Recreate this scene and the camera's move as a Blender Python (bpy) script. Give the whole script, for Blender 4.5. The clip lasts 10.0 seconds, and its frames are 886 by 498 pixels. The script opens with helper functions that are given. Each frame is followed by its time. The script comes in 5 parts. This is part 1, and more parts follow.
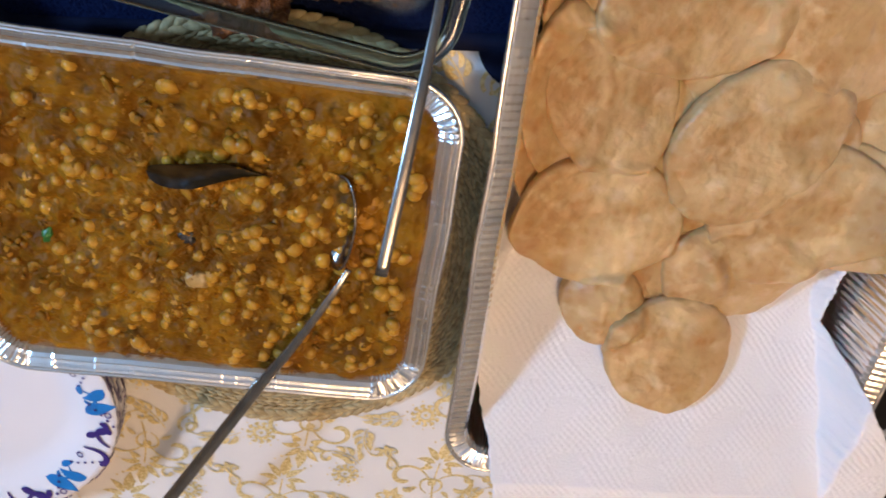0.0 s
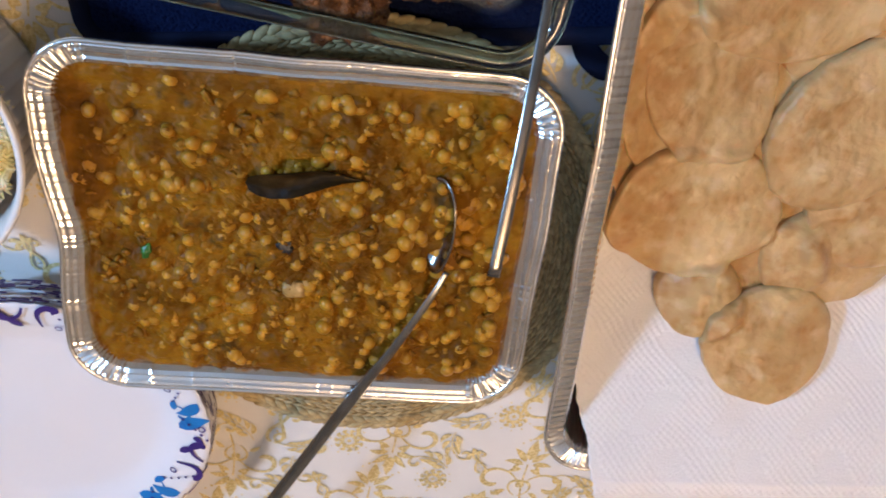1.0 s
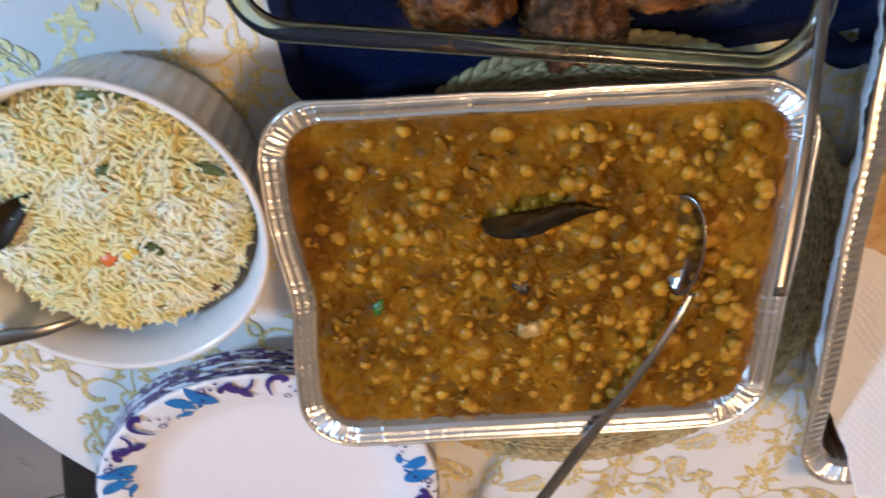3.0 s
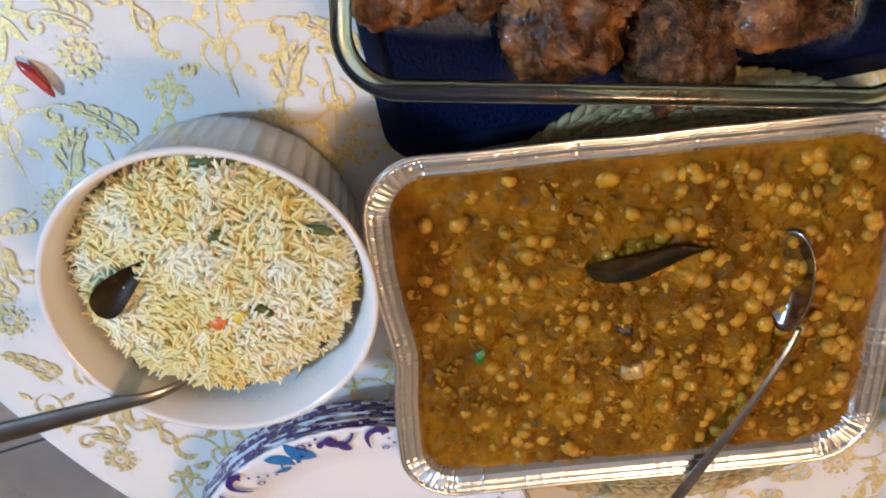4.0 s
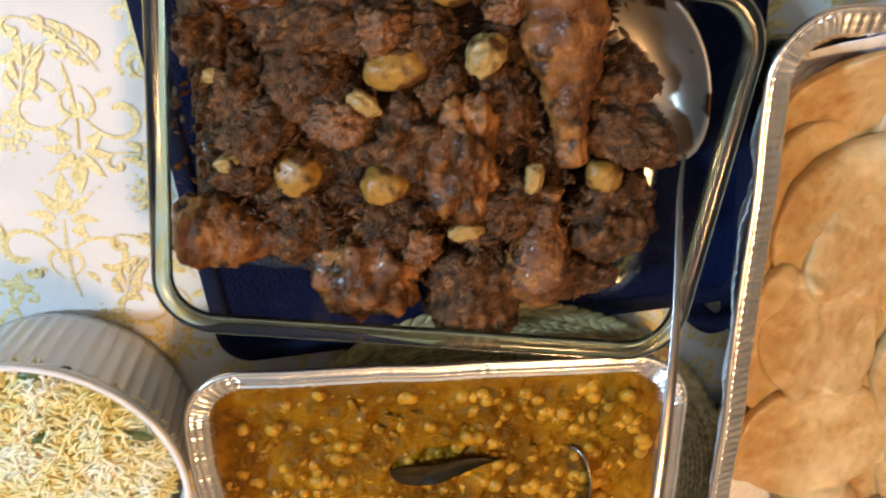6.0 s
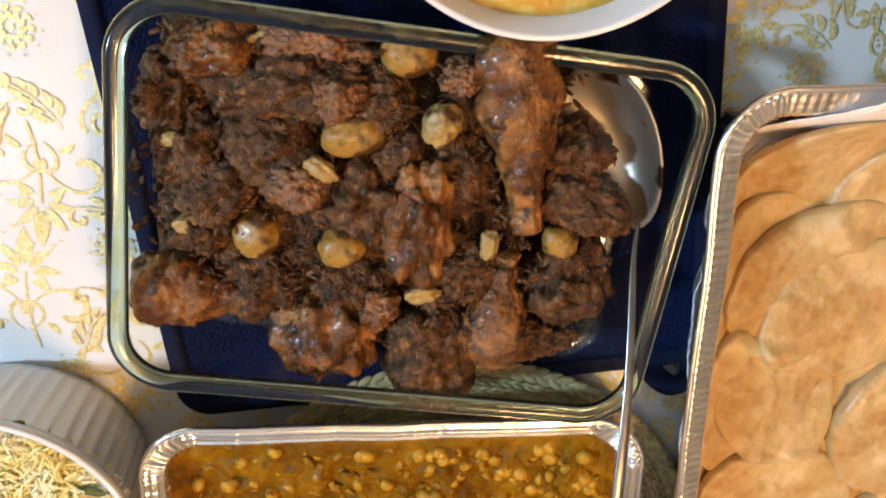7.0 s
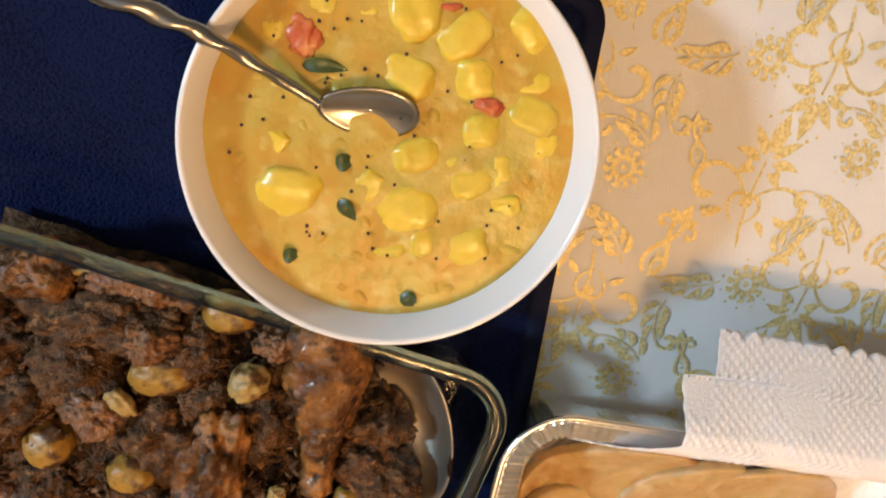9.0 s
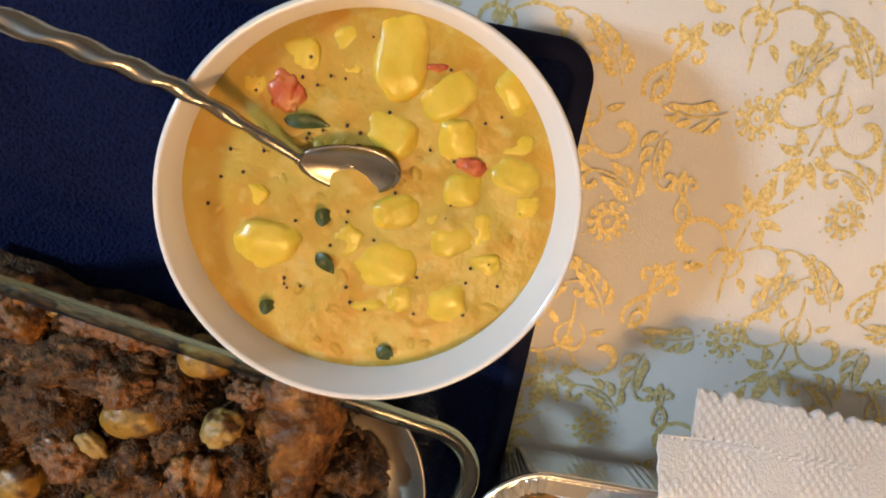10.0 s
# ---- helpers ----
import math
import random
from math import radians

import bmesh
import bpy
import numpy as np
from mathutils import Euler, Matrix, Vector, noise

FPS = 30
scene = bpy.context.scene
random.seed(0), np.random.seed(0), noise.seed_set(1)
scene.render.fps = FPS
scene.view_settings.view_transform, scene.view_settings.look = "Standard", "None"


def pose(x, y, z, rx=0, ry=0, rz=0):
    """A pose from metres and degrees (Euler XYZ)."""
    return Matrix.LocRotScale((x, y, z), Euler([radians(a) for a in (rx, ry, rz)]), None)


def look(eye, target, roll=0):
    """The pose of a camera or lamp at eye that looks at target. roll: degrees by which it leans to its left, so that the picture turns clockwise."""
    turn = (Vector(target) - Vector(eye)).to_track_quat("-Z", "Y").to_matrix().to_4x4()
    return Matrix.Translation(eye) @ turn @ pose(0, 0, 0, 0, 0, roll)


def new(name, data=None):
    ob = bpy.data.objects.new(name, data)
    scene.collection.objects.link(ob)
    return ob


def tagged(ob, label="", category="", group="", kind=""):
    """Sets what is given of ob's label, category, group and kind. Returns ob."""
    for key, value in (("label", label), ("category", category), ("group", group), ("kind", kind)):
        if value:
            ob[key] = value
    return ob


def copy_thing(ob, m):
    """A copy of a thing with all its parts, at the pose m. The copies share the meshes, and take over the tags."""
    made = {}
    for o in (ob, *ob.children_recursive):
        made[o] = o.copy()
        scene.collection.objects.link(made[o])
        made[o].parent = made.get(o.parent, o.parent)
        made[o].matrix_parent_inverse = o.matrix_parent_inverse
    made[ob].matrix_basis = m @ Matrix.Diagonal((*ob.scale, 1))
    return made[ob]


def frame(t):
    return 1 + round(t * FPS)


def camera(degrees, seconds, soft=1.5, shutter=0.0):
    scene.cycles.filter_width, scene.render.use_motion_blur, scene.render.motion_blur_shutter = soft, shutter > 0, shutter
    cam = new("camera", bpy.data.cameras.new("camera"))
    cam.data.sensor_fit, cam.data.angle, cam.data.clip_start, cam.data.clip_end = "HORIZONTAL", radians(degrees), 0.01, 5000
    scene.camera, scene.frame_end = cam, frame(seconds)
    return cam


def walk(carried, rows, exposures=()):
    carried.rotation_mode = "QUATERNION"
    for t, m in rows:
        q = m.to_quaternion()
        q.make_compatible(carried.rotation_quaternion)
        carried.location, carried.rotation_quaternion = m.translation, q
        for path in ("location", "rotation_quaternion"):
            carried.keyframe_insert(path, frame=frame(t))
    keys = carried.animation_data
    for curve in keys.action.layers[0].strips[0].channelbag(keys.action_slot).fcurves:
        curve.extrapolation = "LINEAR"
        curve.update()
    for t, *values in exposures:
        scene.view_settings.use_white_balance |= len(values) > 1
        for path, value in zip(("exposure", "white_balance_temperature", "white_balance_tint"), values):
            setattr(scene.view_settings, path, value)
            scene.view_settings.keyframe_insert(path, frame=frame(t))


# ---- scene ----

# ---- camera and its walk ----
cam = camera(57.0, 10.0, soft=1.7, shutter=0.5)
PATH = [
    (0, 0.0286, 0.0151, 0.5311, -32.42, -1.61, -5.16),
    (0.5, 0.0017, 0.0166, 0.5297, -32.27, -1.79, -6.58),
    (1, -0.0247, 0.0170, 0.5257, -32.14, -1.83, -8.15),
    (1.5, -0.0397, 0.0238, 0.5252, -31.95, -1.72, -9.40),
    (2, -0.0583, 0.0307, 0.5135, -31.96, -1.76, -10.80),
    (2.5, -0.0997, 0.0326, 0.4951, -31.93, -1.96, -13.46),
    (3, -0.1351, 0.0425, 0.4898, -31.45, -1.78, -16.31),
    (3.2, -0.1462, 0.0493, 0.4886, -31.20, -1.49, -17.31),
    (4.3, -0.1859, 0.0835, 0.4732, -29.64, -2.28, -19.22),
    (4.5, -0.1700, 0.0944, 0.4758, -29.45, -2.25, -18.90),
    (5, -0.1288, 0.1259, 0.4798, -28.42, -2.82, -16.83),
    (5.5, -0.1043, 0.1466, 0.4800, -27.24, -3.76, -15.01),
    (6, -0.0756, 0.1593, 0.4859, -26.11, -4.31, -13.83),
    (6.2, -0.0661, 0.1613, 0.4876, -25.41, -4.29, -13.44),
    (7.5, -0.0390, 0.1874, 0.4817, -23.17, -4.21, -10.74),
    (8, -0.0127, 0.2076, 0.4874, -20.86, -4.29, -6.96),
    (8.5, 0.0137, 0.2398, 0.4780, -19.00, -4.95, -2.59),
    (9, 0.0273, 0.2699, 0.4690, -19.11, -4.72, 0.27),
    (9.5, 0.0366, 0.2846, 0.4659, -19.50, -4.35, 1.78),
    (10, 0.0359, 0.2988, 0.4571, -19.59, -4.35, 2.40),
]
walk(cam, [(t, pose(x, y, z, rx, ry, rz)) for t, x, y, z, rx, ry, rz in PATH],
     [(0, -0.36, 6150, 10), (3, -0.36, 6400, 10), (4.5, -0.28, 7000, 10), (6, 0.04, 7700, 10), (7.5, 0.22, 8000, 10), (8.5, 0.12, 8400, 10), (10, -0.16, 8600, 10)])

# ---- world and lights ----
world = bpy.data.worlds.new("world")
scene.world = world
world.use_nodes = True
wn = world.node_tree.nodes
sky = wn.new("ShaderNodeTexSky")
sky.sky_type, sky.sun_disc = "NISHITA", False
sky.sun_elevation, sky.sun_rotation = radians(37), radians(262)
world.node_tree.links.new(sky.outputs[0], wn["Background"].inputs[0])
wn["Background"].inputs[1].default_value = 0.1


def area_lamp(name, eye, target, sx, sy, watts, color):
    data = bpy.data.lights.new(name, "AREA")
    data.shape, data.size, data.size_y, data.energy, data.color = "RECTANGLE", sx, sy, watts, color
    ob = new(name, data)
    ob.matrix_world = look(eye, target)
    return ob


# daylight's direction follows the shadows; the small high window itself is made up
WIN = (-1.80, 0.56, 1.42)          # middle of the window opening
area_lamp("window_light", (WIN[0] + 0.02, WIN[1], WIN[2]), (0, 0, 0.08), 0.18, 0.24, 54, (0.36, 0.62, 1.0))
LAMP = (0.20, -0.68, 1.64)         # ceiling light over the table's near side
bulb = bpy.data.lights.new("ceiling_light_glow", "POINT")
bulb.energy, bulb.color, bulb.shadow_soft_size = 42, (1.0, 0.62, 0.33), 0.12
new("ceiling_light_glow", bulb).location = LAMP

# ---- materials ----
def mat(name, c1, c2=None, scale=20.0, rough=0.5, metal=0.0, bump=0.0, bscale=200.0, dist=0.001, sss=0.0, coat=0.0, detail=4.0, c3=None,
        spots=None, spot_scale=60.0, spot_at=0.62, rough2=None, vary=0.0, spec=0.5, spot_w=0.06, cells=None, island=False):
    """A principled surface: two tones at one scale, spots at another, fine relief."""
    m = bpy.data.materials.new(name)
    m.use_nodes = True
    nt = m.node_tree
    n, L = nt.nodes, nt.links
    b = n["Principled BSDF"]
    b.inputs["Roughness"].default_value = rough
    b.inputs["Metallic"].default_value = metal
    b.inputs["Specular IOR Level"].default_value = spec
    b.inputs["Coat Weight"].default_value = coat
    b.inputs["Coat Roughness"].default_value = 0.12
    if sss:
        b.inputs["Subsurface Weight"].default_value = sss
        b.inputs["Subsurface Scale"].default_value = 0.004
    tc = n.new("ShaderNodeTexCoord")
    at = tc.outputs["Object"]

    def tex(sc, det=detail):
        t = n.new("ShaderNodeTexNoise")
        t.inputs["Scale"].default_value, t.inputs["Detail"].default_value = sc, det
        L.new(at, t.inputs["Vector"])
        return t.outputs["Fac"]

    ramp = n.new("ShaderNodeValToRGB")
    ramp.color_ramp.elements[0].position, ramp.color_ramp.elements[1].position = 0.36, 0.64
    ramp.color_ramp.elements[0].color = (*c1, 1)
    ramp.color_ramp.elements[1].color = (*(c2 or c1), 1)
    if c3:
        e = ramp.color_ramp.elements.new(0.5)
        e.color = (*c3, 1)
    if island:
        geo = n.new("ShaderNodeNewGeometry")
        ramp.color_ramp.elements[0].position, ramp.color_ramp.elements[-1].position = 0.05, 0.95
        L.new(geo.outputs["Random Per Island"], ramp.inputs["Fac"])
    else:
        L.new(tex(scale), ramp.inputs["Fac"])
    col = ramp.outputs["Color"]
    if spots:
        sp = n.new("ShaderNodeValToRGB")
        sp.color_ramp.elements[0].position, sp.color_ramp.elements[1].position = spot_at, spot_at + spot_w
        sp.color_ramp.elements[0].color, sp.color_ramp.elements[1].color = (0, 0, 0, 1), (1, 1, 1, 1)
        L.new(tex(spot_scale, 3.0), sp.inputs["Fac"])
        mx = n.new("ShaderNodeMix")
        mx.data_type = "RGBA"
        L.new(sp.outputs["Color"], mx.inputs["Factor"])
        L.new(col, mx.inputs["A"])
        mx.inputs["B"].default_value = (*spots, 1)
        col = mx.outputs["Result"]
    relief = None
    if cells:
        vo = n.new("ShaderNodeTexVoronoi")
        vo.feature = "SMOOTH_F1"
        vo.inputs["Scale"].default_value = cells[0]
        vo.inputs["Smoothness"].default_value = 0.5
        wob = n.new("ShaderNodeTexNoise")
        wob.inputs["Scale"].default_value = cells[0] * 0.6
        L.new(at, wob.inputs["Vector"])
        off = n.new("ShaderNodeVectorMath")
        off.operation = "MULTIPLY_ADD"
        L.new(wob.outputs["Color"], off.inputs[0])
        off.inputs[1].default_value = (0.9 / cells[0],) * 3
        L.new(at, off.inputs[2])
        L.new(off.outputs[0], vo.inputs["Vector"])
        cr = n.new("ShaderNodeMapRange")
        cr.inputs["From Min"].default_value, cr.inputs["From Max"].default_value = 0.18, 0.52
        cr.inputs["To Min"].default_value, cr.inputs["To Max"].default_value = 0.0, cells[2]
        L.new(vo.outputs["Distance"], cr.inputs["Value"])
        mc = n.new("ShaderNodeMix")
        mc.data_type = "RGBA"
        L.new(cr.outputs[0], mc.inputs["Factor"])
        L.new(col, mc.inputs["A"])
        mc.inputs["B"].default_value = (*cells[1], 1)
        col = mc.outputs["Result"]
        relief = vo.outputs["Distance"]
    if vary:
        hs = n.new("ShaderNodeHueSaturation")
        inf = n.new("ShaderNodeNewGeometry")
        ob = n.new("ShaderNodeObjectInfo")
        add = n.new("ShaderNodeMath")
        add.operation = "ADD"
        L.new(inf.outputs["Random Per Island"], add.inputs[0])
        L.new(ob.outputs["Random"], add.inputs[1])
        mr = n.new("ShaderNodeMapRange")
        mr.inputs["From Max"].default_value = 2.0
        mr.inputs["To Min"].default_value, mr.inputs["To Max"].default_value = 1 - vary, 1 + vary
        L.new(add.outputs[0], mr.inputs["Value"])
        L.new(mr.outputs[0], hs.inputs["Value"])
        L.new(col, hs.inputs["Color"])
        col = hs.outputs["Color"]
    L.new(col, b.inputs["Base Color"])
    if rough2 is not None:
        rr = n.new("ShaderNodeMapRange")
        rr.inputs["To Min"].default_value, rr.inputs["To Max"].default_value = rough, rough2
        L.new(tex(scale * 2.3), rr.inputs["Value"])
        L.new(rr.outputs[0], b.inputs["Roughness"])
    if bump:
        bp = n.new("ShaderNodeBump")
        bp.inputs["Strength"].default_value, bp.inputs["Distance"].default_value = bump, dist
        hgt = tex(bscale)
        if relief is not None:
            ad = n.new("ShaderNodeMath")
            ad.operation = "MULTIPLY_ADD"
            L.new(relief, ad.inputs[0])
            ad.inputs[1].default_value = -1.1
            L.new(hgt, ad.inputs[2])
            hgt = ad.outputs[0]
        L.new(hgt, bp.inputs["Height"])
        L.new(bp.outputs[0], b.inputs["Normal"])
    return m


M = {
    "cloth": mat("white_damask_cloth", (0.74, 0.72, 0.69), (0.80, 0.78, 0.75), 9, 0.75, bump=0.35, bscale=900, dist=0.0006, spots=(0.66, 0.64, 0.61), spot_scale=5, spot_at=0.6),
    "gold": mat("gold_print", (0.70, 0.55, 0.22), (0.92, 0.79, 0.44), 420, 0.40, metal=0.38, bump=0.5, bscale=800, dist=0.0012),
    "foil": mat("aluminium_foil", (0.92, 0.91, 0.89), (0.96, 0.95, 0.93), 30, 0.11, metal=1.0, bump=0.32, bscale=80, dist=0.0014, rough2=0.34),
    "navy": mat("navy_nylon", (0.0022, 0.0044, 0.021), (0.0038, 0.0075, 0.033), 14, 0.85, bump=0.8, bscale=500, dist=0.0012, spec=0.08, cells=(430, (0.0060, 0.0120, 0.050), 0.6)),
    "navy_edge": mat("navy_binding", (0.005, 0.007, 0.024), (0.008, 0.011, 0.036), 60, 0.8, bump=0.5, bscale=1200, dist=0.0006, spec=0.15),
    "straw": mat("woven_straw", (0.35, 0.25, 0.11), (0.53, 0.405, 0.195), 160, 0.65, bump=0.5, bscale=700, dist=0.0006, vary=0.28),
    "dal": mat("chickpea_gravy", (0.125, 0.048, 0.0018), (0.310, 0.138, 0.0060), 30, 0.42, bump=0.5, bscale=380, dist=0.0014, c3=(0.215, 0.087, 0.0032), spots=(0.092, 0.044, 0.006), spot_scale=60, spot_at=0.58, spot_w=0.14, spec=0.10, detail=9),
    "pea": mat("chickpea", (0.39, 0.180, 0.012), (0.53, 0.270, 0.025), 110, 0.28, bump=0.2, bscale=350, vary=0.28, spec=0.32, spots=(0.28, 0.118, 0.006), spot_scale=120, spot_at=0.52, spot_w=0.18),
    "mash": mat("broken_chickpea", (0.170, 0.068, 0.0030), (0.35, 0.168, 0.014), 110, 0.36, bump=0.5, bscale=400, vary=0.35, spec=0.2),
    "onion": mat("soft_onion", (0.40, 0.23, 0.06), (0.56, 0.36, 0.13), 110, 0.3, coat=0.3, bump=0.5, bscale=300, spots=(0.20, 0.085, 0.006), spot_scale=150, spot_at=0.54, spot_w=0.2),
    "bayleaf": mat("dark_curry_leaf", (0.014, 0.008, 0.002), (0.048, 0.026, 0.006), 45, 0.45, bump=0.4, bscale=120, spec=0.12),
    "blackbit": mat("black_spice", (0.010, 0.012, 0.014), (0.02, 0.024, 0.03), 300, 0.3, bump=0.5, bscale=500),
    "greenbit": mat("green_herb", (0.02, 0.12, 0.015), (0.04, 0.20, 0.03), 200, 0.35),
    "puri": mat("fried_puri", (0.45, 0.235, 0.070), (0.62, 0.425, 0.195), 24, 0.34, bump=0.40, bscale=200, dist=0.0018, sss=0.25, c3=(0.53, 0.325, 0.122), spots=(0.67, 0.49, 0.275), spot_scale=60, spot_at=0.53, spot_w=0.20, rough2=0.44, vary=0.10, detail=8, cells=(115, (0.65, 0.47, 0.25), 0.28), coat=0.06, spec=0.4),
    "towel": mat("paper_towel", (0.85, 0.82, 0.82), (0.88, 0.85, 0.85), 15, 0.85, bump=0.40, bscale=700, dist=0.0012, sss=0.06),
    "chicken": mat("dark_masala_chicken", (0.044, 0.019, 0.007), (0.180, 0.080, 0.031), 110, 0.38, bump=0.9, bscale=600, dist=0.0026, coat=0.03, c3=(0.094, 0.039, 0.0145), spots=(0.29, 0.136, 0.054), spot_scale=150, spot_at=0.58, spot_w=0.12, detail=12, vary=0.12, spec=0.28),
    "skin": mat("roast_chicken_skin", (0.085, 0.026, 0.006), (0.37, 0.150, 0.040), 52, 0.28, bump=0.8, bscale=330, dist=0.0026, coat=0.12, c3=(0.190, 0.066, 0.016), spots=(0.045, 0.017, 0.006), spot_scale=85, spot_at=0.52, spot_w=0.12, detail=10, vary=0.12, spec=0.4),
    "meat": mat("chicken_meat", (0.150, 0.058, 0.022), (0.36, 0.155, 0.062), 80, 0.38, bump=0.9, bscale=330, dist=0.003, coat=0.08, spots=(0.08, 0.034, 0.014), spot_scale=90, spot_at=0.50, spot_w=0.14, detail=8),
    "masala": mat("onion_masala", (0.042, 0.018, 0.0075), (0.145, 0.068, 0.029), 140, 0.40, bump=0.9, bscale=500, dist=0.004, coat=0.03, c3=(0.080, 0.035, 0.0145), spots=(0.21, 0.105, 0.046), spot_scale=180, spot_at=0.57, spot_w=0.12, detail=9, vary=0.22, spec=0.3),
    "babypotato": mat("baby_potato", (0.30, 0.140, 0.020), (0.47, 0.270, 0.056), 55, 0.42, bump=0.8, bscale=220, coat=0.05, spots=(0.090, 0.036, 0.010), spot_scale=60, spot_at=0.47, spot_w=0.10, detail=9),
    "wedge": mat("cut_potato", (0.34, 0.200, 0.055), (0.50, 0.345, 0.130), 60, 0.42, bump=0.6, bscale=300, spots=(0.11, 0.046, 0.015), spot_scale=80, spot_at=0.49, spot_w=0.14),
    "soup": mat("coconut_potato_gravy", (0.55, 0.275, 0.038), (0.54, 0.385, 0.082), 26, 0.32, bump=0.4, bscale=230, dist=0.0014, sss=0.15, c3=(0.54, 0.335, 0.055), spots=(0.59, 0.42, 0.12), spot_scale=75, spot_at=0.54, spot_w=0.14, spec=0.4, detail=8),
    "soup_potato": mat("boiled_yellow_potato", (0.66, 0.44, 0.048), (0.74, 0.535, 0.095), 50, 0.30, bump=0.3, bscale=180, sss=0.2, vary=0.12, spots=(0.59, 0.37, 0.055), spot_scale=60, spot_at=0.54, spot_w=0.24),
    "tomato": mat("tomato_piece", (0.56, 0.090, 0.035), (0.64, 0.22, 0.07), 70, 0.32, sss=0.2, bump=0.3, bscale=200),
    "herb": mat("curry_leaf", (0.035, 0.060, 0.015), (0.075, 0.105, 0.030), 120, 0.4),
    "seed": mat("mustard_seed", (0.015, 0.010, 0.010), (0.05, 0.03, 0.03), 300, 0.35, vary=0.3),
    "ceramic": mat("white_ceramic", (0.80, 0.77, 0.74), (0.83, 0.80, 0.77), 8, 0.16, bump=0.03, bscale=20, coat=0.3),
    "rice": mat("basmati_grain", (0.85, 0.67, 0.25), (0.91, 0.85, 0.64), 42, 0.42, sss=0.15, c3=(0.88, 0.76, 0.41), vary=0.08, spec=0.3),
    "ricebed": mat("rice_bed", (0.76, 0.60, 0.24), (0.86, 0.73, 0.40), 300, 0.55, bump=0.8, bscale=500, dist=0.002),
    "carrot": mat("carrot_cube", (0.72, 0.13, 0.02), (0.80, 0.20, 0.04), 200, 0.35, coat=0.2),
    "corn": mat("sweet_corn", (0.78, 0.52, 0.05), (0.82, 0.60, 0.10), 200, 0.35),
    "bean": mat("green_bean", (0.06, 0.09, 0.02), (0.11, 0.14, 0.04), 150, 0.38),
    "clove": mat("clove_bit", (0.05, 0.012, 0.008), (0.08, 0.02, 0.012), 200, 0.5),
    "plate": mat("coated_paper_plate", (0.80, 0.79, 0.82), (0.83, 0.82, 0.85), 6, 0.30, bump=0.05, bscale=30),
    "ink_purple": mat("purple_ink", (0.045, 0.022, 0.16), (0.055, 0.028, 0.19), 60, 0.33),
    "ink_blue": mat("blue_ink", (0.015, 0.17, 0.48), (0.02, 0.21, 0.55), 60, 0.33),
    "steel": mat("stainless_steel", (0.27, 0.255, 0.235), (0.36, 0.345, 0.325), 40, 0.16, metal=1.0, bump=0.06, bscale=60, rough2=0.30),
    "saucy_steel": mat("sauce_smeared_steel", (0.44, 0.39, 0.32), (0.54, 0.48, 0.40), 40, 0.34, metal=0.9, spots=(0.06, 0.025, 0.012), spot_scale=42, spot_at=0.54, spot_w=0.06, rough2=0.44),
    "tile": mat("grey_floor_tile", (0.42, 0.42, 0.43), (0.50, 0.50, 0.50), 6, 0.35, bump=0.1, bscale=60, spots=(0.36, 0.36, 0.37), spot_scale=11),
    "grout": mat("tile_grout", (0.10, 0.10, 0.10), (0.14, 0.14, 0.14), 40, 0.9),
    "black": mat("black_upholstery", (0.010, 0.010, 0.011), (0.018, 0.018, 0.019), 40, 0.55, bump=0.3, bscale=400),
    "wood": mat("dark_table_wood", (0.10, 0.05, 0.025), (0.16, 0.09, 0.045), 12, 0.4),
    "wall": mat("cream_wall_paint", (0.58, 0.49, 0.37), (0.62, 0.53, 0.40), 3, 0.85, bump=0.1, bscale=120),
    "white": mat("white_paint", (0.84, 0.83, 0.80), (0.87, 0.86, 0.83), 5, 0.6),
    "chili": mat("red_chilli_skin", (0.42, 0.03, 0.025), (0.55, 0.07, 0.05), 80, 0.3, coat=0.3),
}


def glass(name, tint, thin):
    m = bpy.data.materials.new(name)
    m.use_nodes = True
    n, L = m.node_tree.nodes, m.node_tree.links
    b = n["Principled BSDF"]
    if not thin:
        b.inputs["Base Color"].default_value = (*tint, 1)
        b.inputs["Transmission Weight"].default_value = 1.0
        b.inputs["Roughness"].default_value = 0.10
        b.inputs["IOR"].default_value = 1.47
        return m
    n.remove(b)
    tr, gl, mx = n.new("ShaderNodeBsdfTransparent"), n.new("ShaderNodeBsdfGlossy"), n.new("ShaderNodeMixShader")
    tr.inputs["Color"].default_value = (*tint, 1)
    gl.inputs["Roughness"].default_value = 0.03
    mx.inputs[0].default_value = 0.05
    L.new(tr.outputs[0], mx.inputs[1])
    L.new(gl.outputs[0], mx.inputs[2])
    L.new(mx.outputs[0], n["Material Output"].inputs["Surface"])
    return m


M["glass"] = glass("clear_glass_wall", (0.95, 0.97, 0.95), True)
M["glass_rim"] = glass("thick_glass_rim", (0.60, 0.76, 0.66), False)


# ---- building helpers ----
def mesh(name, V, F, material, parent=None, label="", smooth=True, mats=None, index=None):
    me = bpy.data.meshes.new(name)
    me.from_pydata([tuple(map(float, v)) for v in V], [], [tuple(map(int, f)) for f in F])
    for m in (mats or [material]):
        me.materials.append(m)
    me.polygons.foreach_set("use_smooth", [smooth] * len(me.polygons))
    if index is not None:
        me.polygons.foreach_set("material_index", list(map(int, index)))
    me.validate()
    me.update()
    ob = new(name, me)
    if parent is not None:
        ob.parent = parent
    if label:
        ob["label"] = label
    return ob


